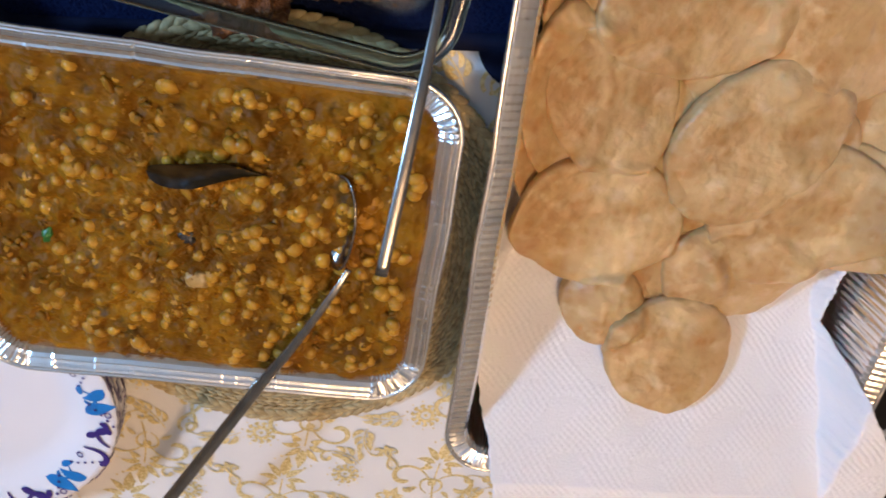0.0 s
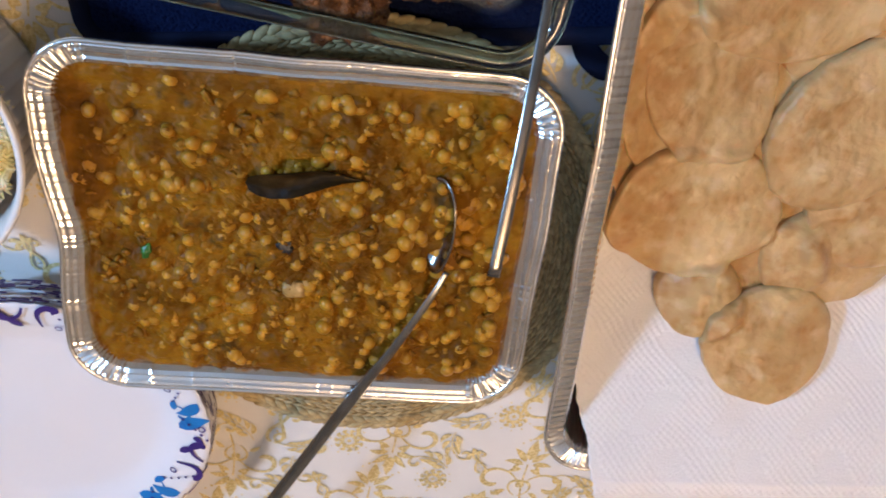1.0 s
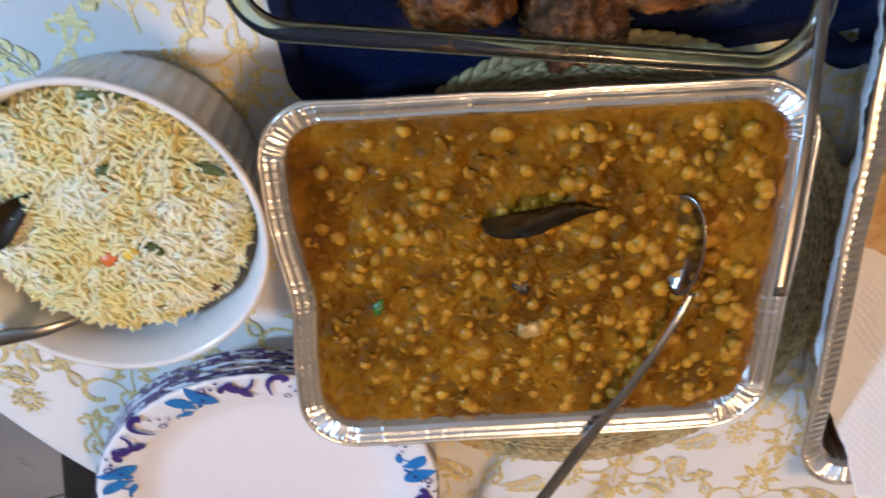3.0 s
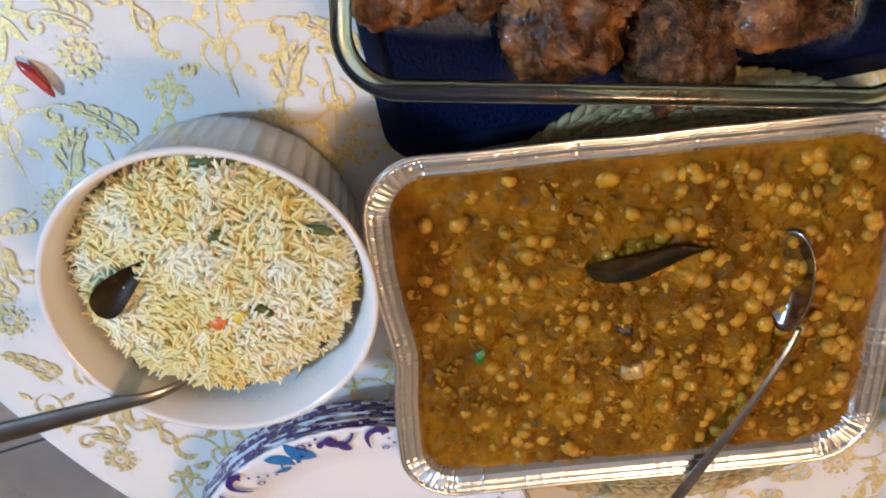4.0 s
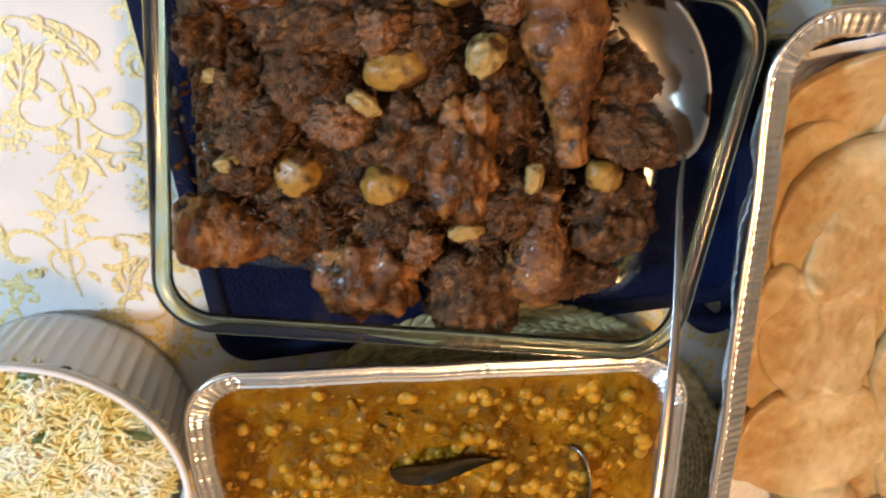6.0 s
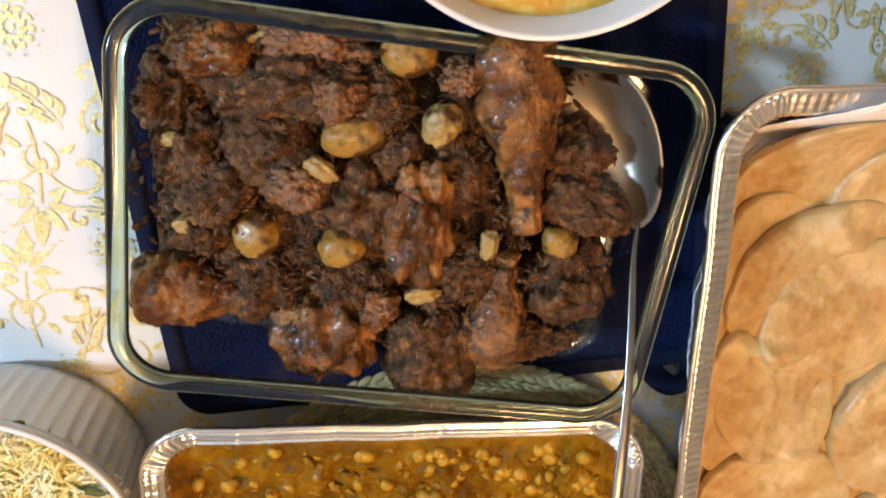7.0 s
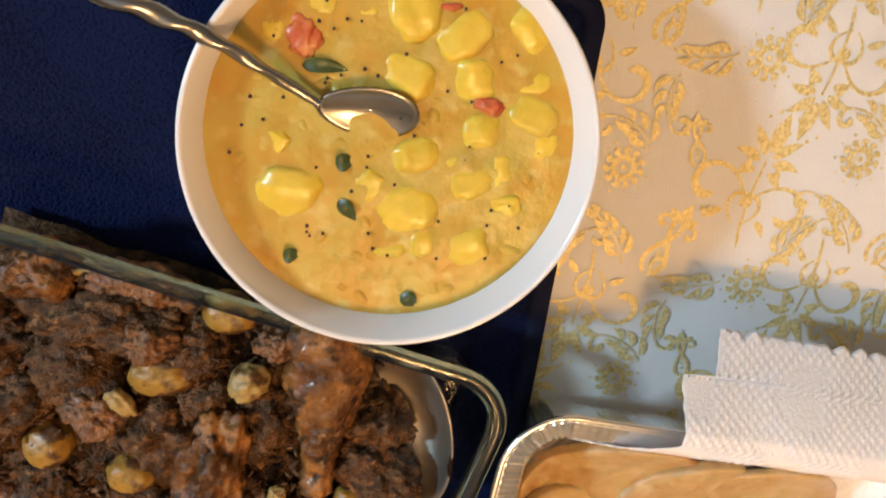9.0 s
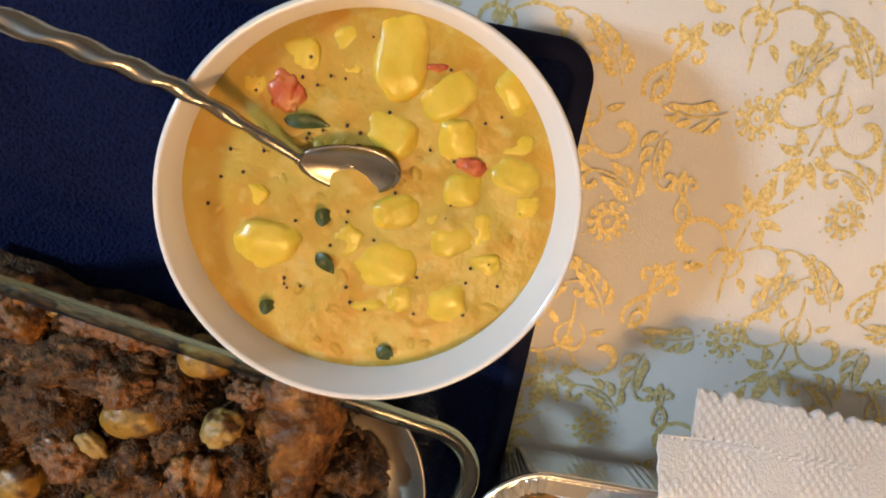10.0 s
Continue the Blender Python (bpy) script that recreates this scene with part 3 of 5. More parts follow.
# ---- foil trays ----
def foil_tray(name, m, hx, hy, r, height, flange, label, ridges, seed):
    top = thing(name, m, label, "foil tray")
    P, N, C = rrect(hx, hy, r, 84, 0.0015)
    n = len(P)
    s = np.arange(n)
    arc = np.cumsum(np.r_[0, np.linalg.norm(np.diff(P, axis=0), axis=1)])
    crease = np.zeros(n)
    bow = (0.0045 * np.exp(-((P[:, 1] + 0.01) / 0.035) ** 2) * (P[:, 0] < -0.9 * hx) - 0.0022 * np.exp(-((P[:, 1] - 0.02) / 0.03) ** 2) * (P[:, 0] > 0.9 * hx)) / seed ** 3
    rc = random.Random(seed * 13)
    for q in range(110):
        s0, wd, am = rc.uniform(0, arc[-1]), rc.uniform(0.0006, 0.0018), rc.uniform(-0.55, 0.55) / seed ** 1.5
        crease += am * np.maximum(0, 1 - np.abs(arc - s0) / wd)
    jit = np.array([noise.noise(Vector((s * 45, seed, 0))) for s in arc])
    amp = np.array([0.75 + 0.9 * noise.noise(Vector((s * 130, seed, 5))) for s in arc])
    tri = lambda p: 2 / math.pi * np.arcsin(np.sin(p))
    pleat = tri(arc * 2 * math.pi / 0.0056 + 3.0 * jit) * C * amp
    rib = tri(arc * 2 * math.pi / 0.0056 + 1.2 * jit) * (1 - C) * ridges * (0.6 + 0.4 * amp)
    wav = np.array([noise.noise(Vector((p[0] * 26 + seed, p[1] * 26, 0.3))) for p in P])
    dent = np.array([max(0.0, noise.noise(Vector((p[0] * 9 + seed * 3, p[1] * 9, 4.1)))) for p in P])

    def ring(d, z, a=0.0, b=0.0, w=1.0):
        """d inward, z; a: pleat height; b: pleat inward."""
        k = (2.4 * pleat + rib)
        dd = d + b * k + w * 0.0008 * wav + 0.0022 * dent * w + 0.0006 * w * crease + w * bow
        return np.c_[P - N * dd[:, None], z + a * k + 0.0005 * wav * w - 0.0012 * dent * w + (a > 0.0002) * 0.0006 * crease]

    h = height
    fold = (1 - C) * (1.0 if ridges < 0.2 else 0.0)
    rim = [ring(0.0032, h - 0.0042), ring(0.0010, h - 0.0040), ring(0.0000, h - 0.0022), ring(0.0006, h - 0.0004, 0.00004), ring(0.0018, h + 0.0001, 0.00005), ring(0.0030, h - 0.0005, 0.00005), ring(0.0036, h - 0.0014, 0.0001)]
    body = [ring(0.0036, h - 0.0014, 0.0002), ring(0.0044, h - 0.0012, 0.0004), ring(0.0062, h - 0.0017 - 0.0002 * fold, 0.0005), ring(0.0076, h - 0.0020 + 0.0012 * fold, 0.0005), ring(0.0088, h - 0.0023 + 0.0005 * fold, 0.0005),
            ring(flange - 0.0052, h - 0.0029, 0.0005), ring(flange - 0.0036, h - 0.0033 + 0.0011 * fold, 0.0005), ring(flange - 0.0010, h - 0.0041, 0.0004), ring(flange, h - 0.0056, 0.0003, 0.0004), ring(flange + 0.0015, h - 0.008, 0, 0.0009),
            ring(flange + 0.004, h * 0.72, 0, 0.0012), ring(flange + 0.008, h * 0.45, 0, 0.0012), ring(flange + 0.012, h * 0.18, 0, 0.0010), ring(flange + 0.0145, 0.0035, 0, 0.0006), ring(flange + 0.019, 0.0008, 0, 0, 0.3), ring(flange + 0.030, 0.0006, 0, 0, 0)]
    V, F = loft(body, False, True)
    ob = mesh("body", V, F, M["foil"], top, smooth=False)
    so = ob.modifiers.new("thick", "SOLIDIFY")
    so.thickness, so.offset = 0.0003, 1
    V, F = loft(rim)
    mesh("rolled_rim", V, F, M["foil"], ob, "rolled shiny foil rim")
    return top


PAN = pose(-0.1465, -0.2595, 0.0125, 0, 0, -13.8)
foil_tray("foil_pan", PAN, 0.1655, 0.1330, 0.042, 0.0465, 0.0165, "half-size foil pan full of chickpea curry", 0.07, 1)
TRAY = pose(0.2065, -0.250, 0.0014, 0, 0, -11.5)
foil_tray("foil_serving_tray", TRAY, 0.1630, 0.2650, 0.040, 0.079, 0.0160, "deep full-size foil tray lined with paper towel, holding puris", 0.45, 2)

# ---- chickpea curry ----
curry = thing("chickpea_curry", PAN, "thick orange brown chickpea curry filling the pan", "curry")
HX, HY, CZ = 0.1485, 0.1160, 0.0382


def curry_height(x, y):
    z = 0.0024 * noise.fractal(Vector((x * 28, y * 28, 1.7)), 0.9, 2.1, 3) + 0.0020 * noise.fractal(Vector((x * 110, y * 110, 5.2)), 0.6, 2.0, 4)
    z -= 0.006 * math.exp(-(((x - 0.098) / 0.022) ** 2 + ((y + 0.015) / 0.045) ** 2))
    z += 0.0035 * math.exp(-(((x - 0.02) / 0.09) ** 2 + ((y - 0.0) / 0.07) ** 2))
    return CZ + z


rng = random.Random(5)
PEAS, MOUNDS = [], []
while len(PEAS) < 520:
    x, y = rng.uniform(-HX, HX) * 0.95, rng.uniform(-HY, HY) * 0.94
    if (abs(x) / HX) ** 6 + (abs(y) / HY) ** 6 > 0.78:
        continue
    dens = 0.22 + 0.75 * max(0.0, min(1.0, 0.5 + 1.2 * noise.noise(Vector((x * 20 + 4, y * 20, 2.2))) + 2.6 * x))
    if rng.random() < dens:
        PEAS.append((x, y, rng.uniform(0.0047, 0.0060), rng.uniform(0.10, 0.60)) if rng.random() < 0.10 + 0.55 * max(0.0, x) / HX else (x, y, rng.uniform(0.0042, 0.0056), rng.uniform(-0.50, 0.22)))
for k in range(900):
    x, y = rng.uniform(-HX, HX) * 0.96, rng.uniform(-HY, HY) * 0.95
    MOUNDS.append((x, y, rng.uniform(0.002, 0.0062), rng.uniform(0.15, 0.55)))
SWELL = np.array([(x, y, 1.25 * s, s * (0.50 - 0.28 * e)) for x, y, s, e in PEAS] + [(x, y, s, 0.40 * s * e * 2) for x, y, s, e in MOUNDS])

P, N, C = rrect(HX, HY, 0.021, 30, 0.0018)
rings = []
for s in np.linspace(0.01, 1, 150):
    q = P * s
    g = np.array([(x, y, curry_height(x, y)) for x, y in q])
    d2 = (g[:, 0, None] - SWELL[None, :, 0]) ** 2 + (g[:, 1, None] - SWELL[None, :, 1]) ** 2
    g[:, 2] += (SWELL[:, 3] * np.exp(-d2 / SWELL[:, 2] ** 2)).max(1) + 0.25 * (SWELL[:, 3] * np.exp(-d2 / SWELL[:, 2] ** 2)).sum(1)
    rings.append(g)
V, F = loft(rings)
mesh("gravy", V, F, M["dal"], curry)
V0, F0 = lump(1, 1, 0.92, 2, 0.10, 1.6, 2)
pl = []
for x, y, s, e in PEAS:
    pl.append(rigid(x, y, curry_height(x, y) + s * e * 0.62 + 0.0002, rng.uniform(-40, 40), rng.uniform(-40, 40), rng.uniform(0, 360), (s * rng.uniform(1, 1.18), s, s * rng.uniform(0.78, 0.95))))
chickpea_mesh = mesh("chickpea", V0, F0, M["pea"], curry, "round yellow whole chickpea")
chickpea_mesh.matrix_local = pl[0]
for m in pl[1:290]:
    ob = new("chickpea", chickpea_mesh.data)
    ob.parent = curry
    ob.matrix_local = m
V, F = spread(V0, F0, len(pl) - 290, pl[290:])
tagged(mesh("sunken_chickpeas", V, F, M["pea"], curry, "more chickpeas in the gravy"), kind="stuff")
V0, F0 = lump(1, 0.7, 0.45, 9, 0.35, 1.8, 2)
pl = []
for k in range(900):
    x, y = rng.uniform(-HX, HX) * 0.93, rng.uniform(-HY, HY) * 0.93
    if (abs(x) / HX) ** 6 + (abs(y) / HY) ** 6 > 0.7:
        continue
    s = rng.uniform(0.0016, 0.0056)
    pl.append(rigid(x, y, curry_height(x, y) + 0.0006 + s * rng.uniform(-0.42, 0.02), rng.uniform(-40, 40), rng.uniform(-40, 40), rng.uniform(0, 360), (s * rng.uniform(0.8, 1.5), s, s)))
V, F = spread(V0, F0, len(pl), pl)
tagged(mesh("mashed_bits", V, F, M["mash"], curry, "mashed chickpea and onion bits"), kind="stuff")


def dent_leaf(length, width, cup, n=14, m=7, point=0.7):
    """A thin cupped leaf along x."""
    V, F = [], []
    for k, z0 in ((0, 0.0), (1, -0.0007)):
        for i in range(n):
            t = i / (n - 1)
            w = width / 2 * (math.sin(math.pi * min(1, t ** point)) ** 0.8 + 0.02)
            for j in range(m):
                s = 2 * j / (m - 1) - 1
                V.append((length * (t - 0.5), w * s + 0.06 * length * math.sin(3 * t), z0 + cup * (s * s) * math.sin(math.pi * t) + 0.0015 * math.sin(5 * t)))
    for k in range(2):
        for i in range(n - 1):
            for j in range(m - 1):
                a = k * n * m + i * m + j
                F.append((a, a + m, a + m + 1, a + 1) if k == 0 else (a + 1, a + m + 1, a + m, a))
    return V, F


V, F = dent_leaf(0.080, 0.0185, 0.0060, 40, 13, 0.58)
V = np.array([(x, y * (1.0 if x < 0.012 else max(0.3, 1 - (x - 0.012) / 0.040)) + 0.003 * math.sin(70 * x), z + 0.0011 * noise.noise(Vector((x * 120, y * 120, 1))) - 0.0008 * math.exp(-(y / 0.0010) ** 2)) for x, y, z in V])
ob = mesh("bay_leaf", V, F, M["bayleaf"])
ob.matrix_world = pose(-0.130, -0.213, 0.0584, 6, 0, -11)
tagged(ob, "dark glossy whole bay leaf lying on the curry", "leaf")
V, F = lump(0.0065, 0.0058, 0.003, 4, 0.4, 2, 3, square=0.4)
ob = mesh("spice_piece", V, F, M["blackbit"])
ob.matrix_world = pose(-0.158, -0.259, 0.0545)
tagged(ob, "small black whole spice sitting on the curry", "spice")
V, F = lump(0.0085, 0.0070, 0.0045, 7, 0.2, 1.5, 3, square=0.3)
ob = mesh("potato_cube", V, F, M["onion"])
ob.matrix_world = pose(-0.159, -0.294, 0.0535)
tagged(ob, "pale soft potato cube sunk in the curry", "potato")
V, F = lump(0.0065, 0.0032, 0.003, 8, 0.5, 2, 3)
ob = mesh("herb_piece", V, F, M["greenbit"])
ob.matrix_world = pose(-0.250, -0.248, 0.0530, 0, 0, 60)
tagged(ob, "bright green herb piece on the curry", "herb")


# ---- cutlery ----
def spoon(name, bowl, neck, handle, label, blen, bwid, bdir, depth, hw, m=None, tilt=0.0, beads=False, bowl_key="steel"):
    """A spoon: bowl centre, unit turn of the bowl in degrees, and the handle's line from neck to end."""
    top = thing(name, pose(0, 0, 0), label, "spoon")
    n, k = 28, 9
    rings = []
    for sgn in (1,):
        for q in range(k + 1):
            f = q / k
            a = np.linspace(0, 2 * math.pi, n, endpoint=False)
            egg = 1 + 0.14 * np.cos(a)
            rings.append(np.c_[blen / 2 * (1 - f) * np.cos(a), bwid / 2 * (1 - f) * np.sin(a) * egg, np.full(n, -depth * (1 - (1 - f) ** 2))])
    V, F = loft(rings, False, False)
    B = pose(*bowl, 0, 0, bdir) @ pose(0, 0, 0, tilt, 0, 0)
    V = np.array([B @ Vector(v) for v in V])
    ob = mesh("bowl", V, F, M[bowl_key], top)
    so = ob.modifiers.new("thick", "SOLIDIFY")
    so.thickness, so.offset = 0.0013, 0
    pts = smooth_path([neck] + list(handle), 46)
    w = [hw * (0.55 + 0.45 * min(1, i / 30)) * (1.25 - 0.25 * math.cos(i / 46 * math.pi)) for i in range(46)]
    w[0] *= 1.3
    if beads:
        pts = smooth_path([neck] + list(handle), 160)
        w = [w[min(45, i * 46 // 160)] for i in range(160)]
        V, F = tube(pts, w, 0.78, 14, True, [max(0.0, i - 46) * 0.17 for i in range(160)])
    else:
        V, F = tube(pts, w, 0.34, 12)
    mesh("handle", V, F, M["steel"], top)
    return top


spoon("serving_spoon", (-0.0530, -0.260, 0.0555), (-0.0515, -0.294, 0.0600), [(-0.066, -0.312, 0.0635), (-0.100, -0.352, 0.0645), (-0.132, -0.387, 0.0635), (-0.190, -0.455, 0.0600), (-0.248, -0.523, 0.0560)],
      "stainless serving spoon resting in the curry and on the pan's rim", 0.074, 0.032, 76, 0.010, 0.0036, tilt=-50)

# ---- puris on paper towel ----
paper = thing("paper_towel", TRAY, "white embossed paper towel lining the foil tray", "paper towel")
nu, nv = 200, 460


def towel_z(u, v):
    """Height of the paper over the tray's floor, without its embossing."""
    av = abs(v)
    if v < 0 and av < 0.264:
        z = 0.008 + 0.0795 * max(0.0, (av - 0.10) / 0.164) ** 1.25
    elif av < 0.215:
        z = 0.006
    elif av < 0.262:
        t = (av - 0.215) / 0.047
        z = 0.006 + 0.0805 * (t * t * (3 - 2 * t)) ** 0.8
    else:
        z = 0.0875 - 0.6 * max(0, av - 0.276) ** 1.15 if v < 0 else 0.0865 - 1.1 * max(0, av - 0.270) ** 1.1
    if abs(u) > 0.120 and av < 0.262:
        t = min(1, (abs(u) - 0.120) / 0.040)
        z = max(z, 0.006 + 0.070 * t * t)
        if u > 0.115 and v < 0.02:
            z = max(z, 0.006 + 0.0825 * min(1.0, (u - 0.115) / 0.032) ** 1.4)
    return z


V, F = [], []
for j in range(nv):
    v = -0.345 + 0.664 * j / (nv - 1)
    u0 = -0.117 - 0.035 * max(0, min(1, (v + 0.29) / 0.16)) if v < 0.1 else -0.152 + 0.030 * max(0, min(1, (v - 0.19) / 0.05)) + 0.053 * max(0, min(1, (v - 0.24) / 0.022)) + (0.020 if v > 0.296 else 0.0)
    u1 = 0.195 - 0.068 * max(0, min(1, (v + 0.23) / 0.10)) + 0.020 * max(0, min(1, (v - 0.02) / 0.06))
    for i in range(nu):
        u = u0 + (u1 - u0) * i / (nu - 1)
        z = towel_z(u, v)
        z += 0.0022 * noise.noise(Vector((u * 22, v * 22, 3))) + 0.0018 * max(0.0, math.sin(u * 1050 + 1.2 * math.sin(v * 60)) * math.sin(v * 1050 + 1.2 * math.sin(u * 60))) * (1.0 if math.sin(u * 95 + 1.5 * math.sin(v * 70)) * math.sin(v * 80) > -0.25 else 0.1)
        V.append((u + 0.005 * noise.noise(Vector((u * 3, v * 30, 8))) + 0.0016 * noise.noise(Vector((u * 3, v * 190, 8))), v + (0.003 * noise.noise(Vector((u * 160, v * 3, 2))) if j < 2 or j > nv - 3 else 0), z + 0.0022))
for j in range(nv - 1):
    for i in range(nu - 1):
        k = j * nu + i
        F.append((k, k + 1, k + nu + 1, k + nu))
ob = mesh("sheet", V, F, M["towel"], paper)
so = ob.modifiers.new("thick", "SOLIDIFY")
so.thickness, so.offset = 0.0005, 0


# the pile's height over the tray's floor, on a 2 mm grid; each puri sinks onto what lies below it
GU, GV = np.arange(-0.172, 0.173, 0.002), np.arange(-0.300, 0.301, 0.002)
PILE = np.array([[towel_z(u, v) + 0.0035 for v in GV] for u in GU])


def blurred(H, sigma):
    k = np.exp(-0.5 * (np.arange(-int(3 * sigma), int(3 * sigma) + 1) / sigma) ** 2)
    k /= k.sum()
    m = len(k) // 2
    for axis in (0, 1):
        pad = np.pad(H, [(m, m) if a == axis else (0, 0) for a in (0, 1)], mode="edge")
        H = np.apply_along_axis(lambda r: np.convolve(r, k, "valid"), axis, pad)
    return H


def sampled(H, u, v):
    fu, fv = np.clip((u - GU[0]) / 0.002, 0, len(GU) - 1.01), np.clip((v - GV[0]) / 0.002, 0, len(GV) - 1.01)
    i, j = fu.astype(int), fv.astype(int)
    a, b = fu - i, fv - j
    return H[i, j] * (1 - a) * (1 - b) + H[i + 1, j] * a * (1 - b) + H[i, j + 1] * (1 - a) * b + H[i + 1, j + 1] * a * b


def puri(x, y, length, width, ang, seed, puff, lift):
    global PILE
    V, F = ico(5)
    hl, hw = length / 2, width / 2
    c, q = math.cos(radians(ang + 11.5)), math.sin(radians(ang + 11.5))
    o = TRAY.inverted() @ Vector((x, y, 0))
    out = np.empty_like(V)
    for i, v in enumerate(V):
        r = math.hypot(v[0], v[1])
        a = math.atan2(v[1], v[0])
        edge = 1 + 0.11 * noise.noise(Vector((1.2 * math.cos(a), 1.2 * math.sin(a), seed * 2.7))) + 0.030 * noise.noise(Vector((5 * math.cos(a), 5 * math.sin(a), seed * 1.7)))
        px, py = v[0] * hl * edge, v[1] * hw * edge
        swell = 1 + 0.65 * noise.noise(Vector((px * 17, py * 17, seed * 4)))
        dome = 0.0030 * min(1.0, 5 * v[2]) + abs(v[2]) ** 0.7 * puff * swell if v[2] > 0 else -0.0010
        bub = noise.voronoi(Vector((px * 78, py * 78, seed * 5.0)))[0]
        big = noise.noise(Vector((px * 13, py * 13, seed * 8.0)))
        ring = 0.0024 * math.exp(-((bub[0] - 0.30) / 0.10) ** 2) * max(0.0, big + 0.15)
        fold = px * math.cos(seed * 2.4) + py * math.sin(seed * 2.4) - 0.014 * math.sin(seed * 5) + 0.008 * noise.noise(Vector((px * 18, py * 18, seed)))
        crease = (0.0011 if int(seed * 3) % 2 else 0.0004) * (math.exp(-(fold / 0.007) ** 2) - 0.9 * math.exp(-((fold - 0.012) / 0.008) ** 2))
        rough = 0.0013 * noise.fractal(Vector((px * 30, py * 30, seed * 5.0)), 0.8, 2.1, 4)
        inner = min(1.0, 2.4 * (1 - r) + 0.12)
        out[i] = (px, py, dome + (ring + crease + rough) * inner * (1.0 if v[2] > 0 else 0.4))
    u, v = o.x + c * out[:, 0] - q * out[:, 1], o.y + q * out[:, 0] + c * out[:, 1]
    u = np.clip(u, -0.1490, 0.1490)
    base = np.maximum(sampled(blurred(PILE, 10.0), u, v), sampled(blurred(PILE, 1.5), u, v) - 0.0016) + 0.0014
    tip = np.clip(0.5 + (out[:, 0] * math.cos(seed * 1.9) / hl + out[:, 1] * math.sin(seed * 1.9) / hw) * 0.5, 0, 1)
    z = base + out[:, 2] + lift * tip ** 1.6
    top = V[:, 2] > 0
    iu, iv = np.clip(np.rint((u - GU[0]) / 0.002).astype(int), 0, len(GU) - 1), np.clip(np.rint((v - GV[0]) / 0.002).astype(int), 0, len(GV) - 1)
    np.maximum.at(PILE, (iu[top], iv[top]), z[top])
    rest = z.min()
    ob = mesh("puri", np.c_[u - o.x, v - o.y, z - rest], F, M["puri"])
    ob.matrix_world = TRAY @ pose(o.x, o.y, rest)
    return tagged(ob, "round golden fried puri with blistered skin, lying in a pile", "bread", "puris in the foil tray")


PURIS = [  # x, y, length, width, turn; lowest first
    (0.200, -0.200, 0.132, 0.120, 0), (0.275, -0.240, 0.120, 0.112, 30), (0.175, -0.300, 0.124, 0.112, 10), (0.265, -0.130, 0.120, 0.110, -20), (0.150, -0.120, 0.120, 0.108, 15), (0.255, -0.320, 0.116, 0.104, 60),
    (0.160, -0.235, 0.124, 0.116, 70), (0.235, -0.165, 0.124, 0.116, 40), (0.245, -0.250, 0.120, 0.112, 5), (0.300, -0.300, 0.100, 0.096, 50), (0.098, -0.240, 0.096, 0.060, 82), (0.178, -0.350, 0.090, 0.080, 10),
    (0.172, -0.050, 0.130, 0.088, 13), (0.138, -0.084, 0.090, 0.074, 9), (0.222, -0.064, 0.098, 0.080, 26), (0.124, -0.136, 0.070, 0.066, 0), (0.162, -0.106, 0.130, 0.088, 18), (0.130, -0.362, 0.064, 0.062, -7),
    (0.104, -0.190, 0.124, 0.062, 85), (0.227, -0.346, 0.112, 0.082, -12), (0.287, -0.170, 0.112, 0.108, -6), (0.278, -0.080, 0.116, 0.108, 20), (0.268, -0.300, 0.130, 0.108, 25), (0.124, -0.289, 0.130, 0.104, -8),
    (0.135, -0.198, 0.116, 0.090, 104), (0.190, -0.140, 0.136, 0.104, -3), (0.233, -0.240, 0.136, 0.108, 38), (0.178, -0.404, 0.104, 0.092, -22),
]
for k, (x, y, a, b, turn) in enumerate(PURIS):
    puri(x, y, a, b, turn, k + 1.37, (0.0056 if k < 12 else 0.0098) + 0.0018 * (k % 3), 0.0 if k < 12 else 0.003)

# ---- glass dish of chicken ----
DISH = pose(-0.0804, -0.0014, 0.0106, 0, 0, -20.9)
dish = thing("glass_baking_dish", DISH, "clear rectangular glass baking dish holding dark roast chicken", "baking dish")
P, N, C = rrect(0.1585, 0.1135, 0.036, 24, 0.01)
gr = lambda d, z: np.c_[P - N * d, np.full(len(P), z)]
DH = 0.0596
V, F = loft([gr(0.020, 0.0), gr(0.0145, 0.0012), gr(0.0125, 0.005), gr(0.0065, DH - 0.006), gr(0.0062, DH - 0.0045)], True)
V2, F2 = loft([gr(0.0112, DH - 0.0045), gr(0.0115, DH - 0.006), gr(0.0165, 0.009), gr(0.0205, 0.0055), gr(0.026, 0.0048)], False, True)
wall = mesh("wall", np.vstack([V, V2]), list(F) + [tuple(i + len(V) for i in f) for f in F2], M["glass"], dish)
V, F = loft([gr(0.0062, DH - 0.0045), gr(0.0022, DH - 0.0040), gr(0.0002, DH - 0.0020), gr(0.0004, DH + 0.0005), gr(0.0030, DH + 0.0022), gr(0.0075, DH + 0.0020), gr(0.0100, DH - 0.0002), gr(0.0110, DH - 0.0028), gr(0.0112, DH - 0.0045), gr(0.0062, DH - 0.0045)])
mesh("rim", V, F, M["glass_rim"], wall, "thick greenish glass rim")


def food(name, V, F, m, material, label, category, group=""):
    ob = mesh(name, V, F, material)
    ob.matrix_world = m
    return tagged(ob, label, category, group)


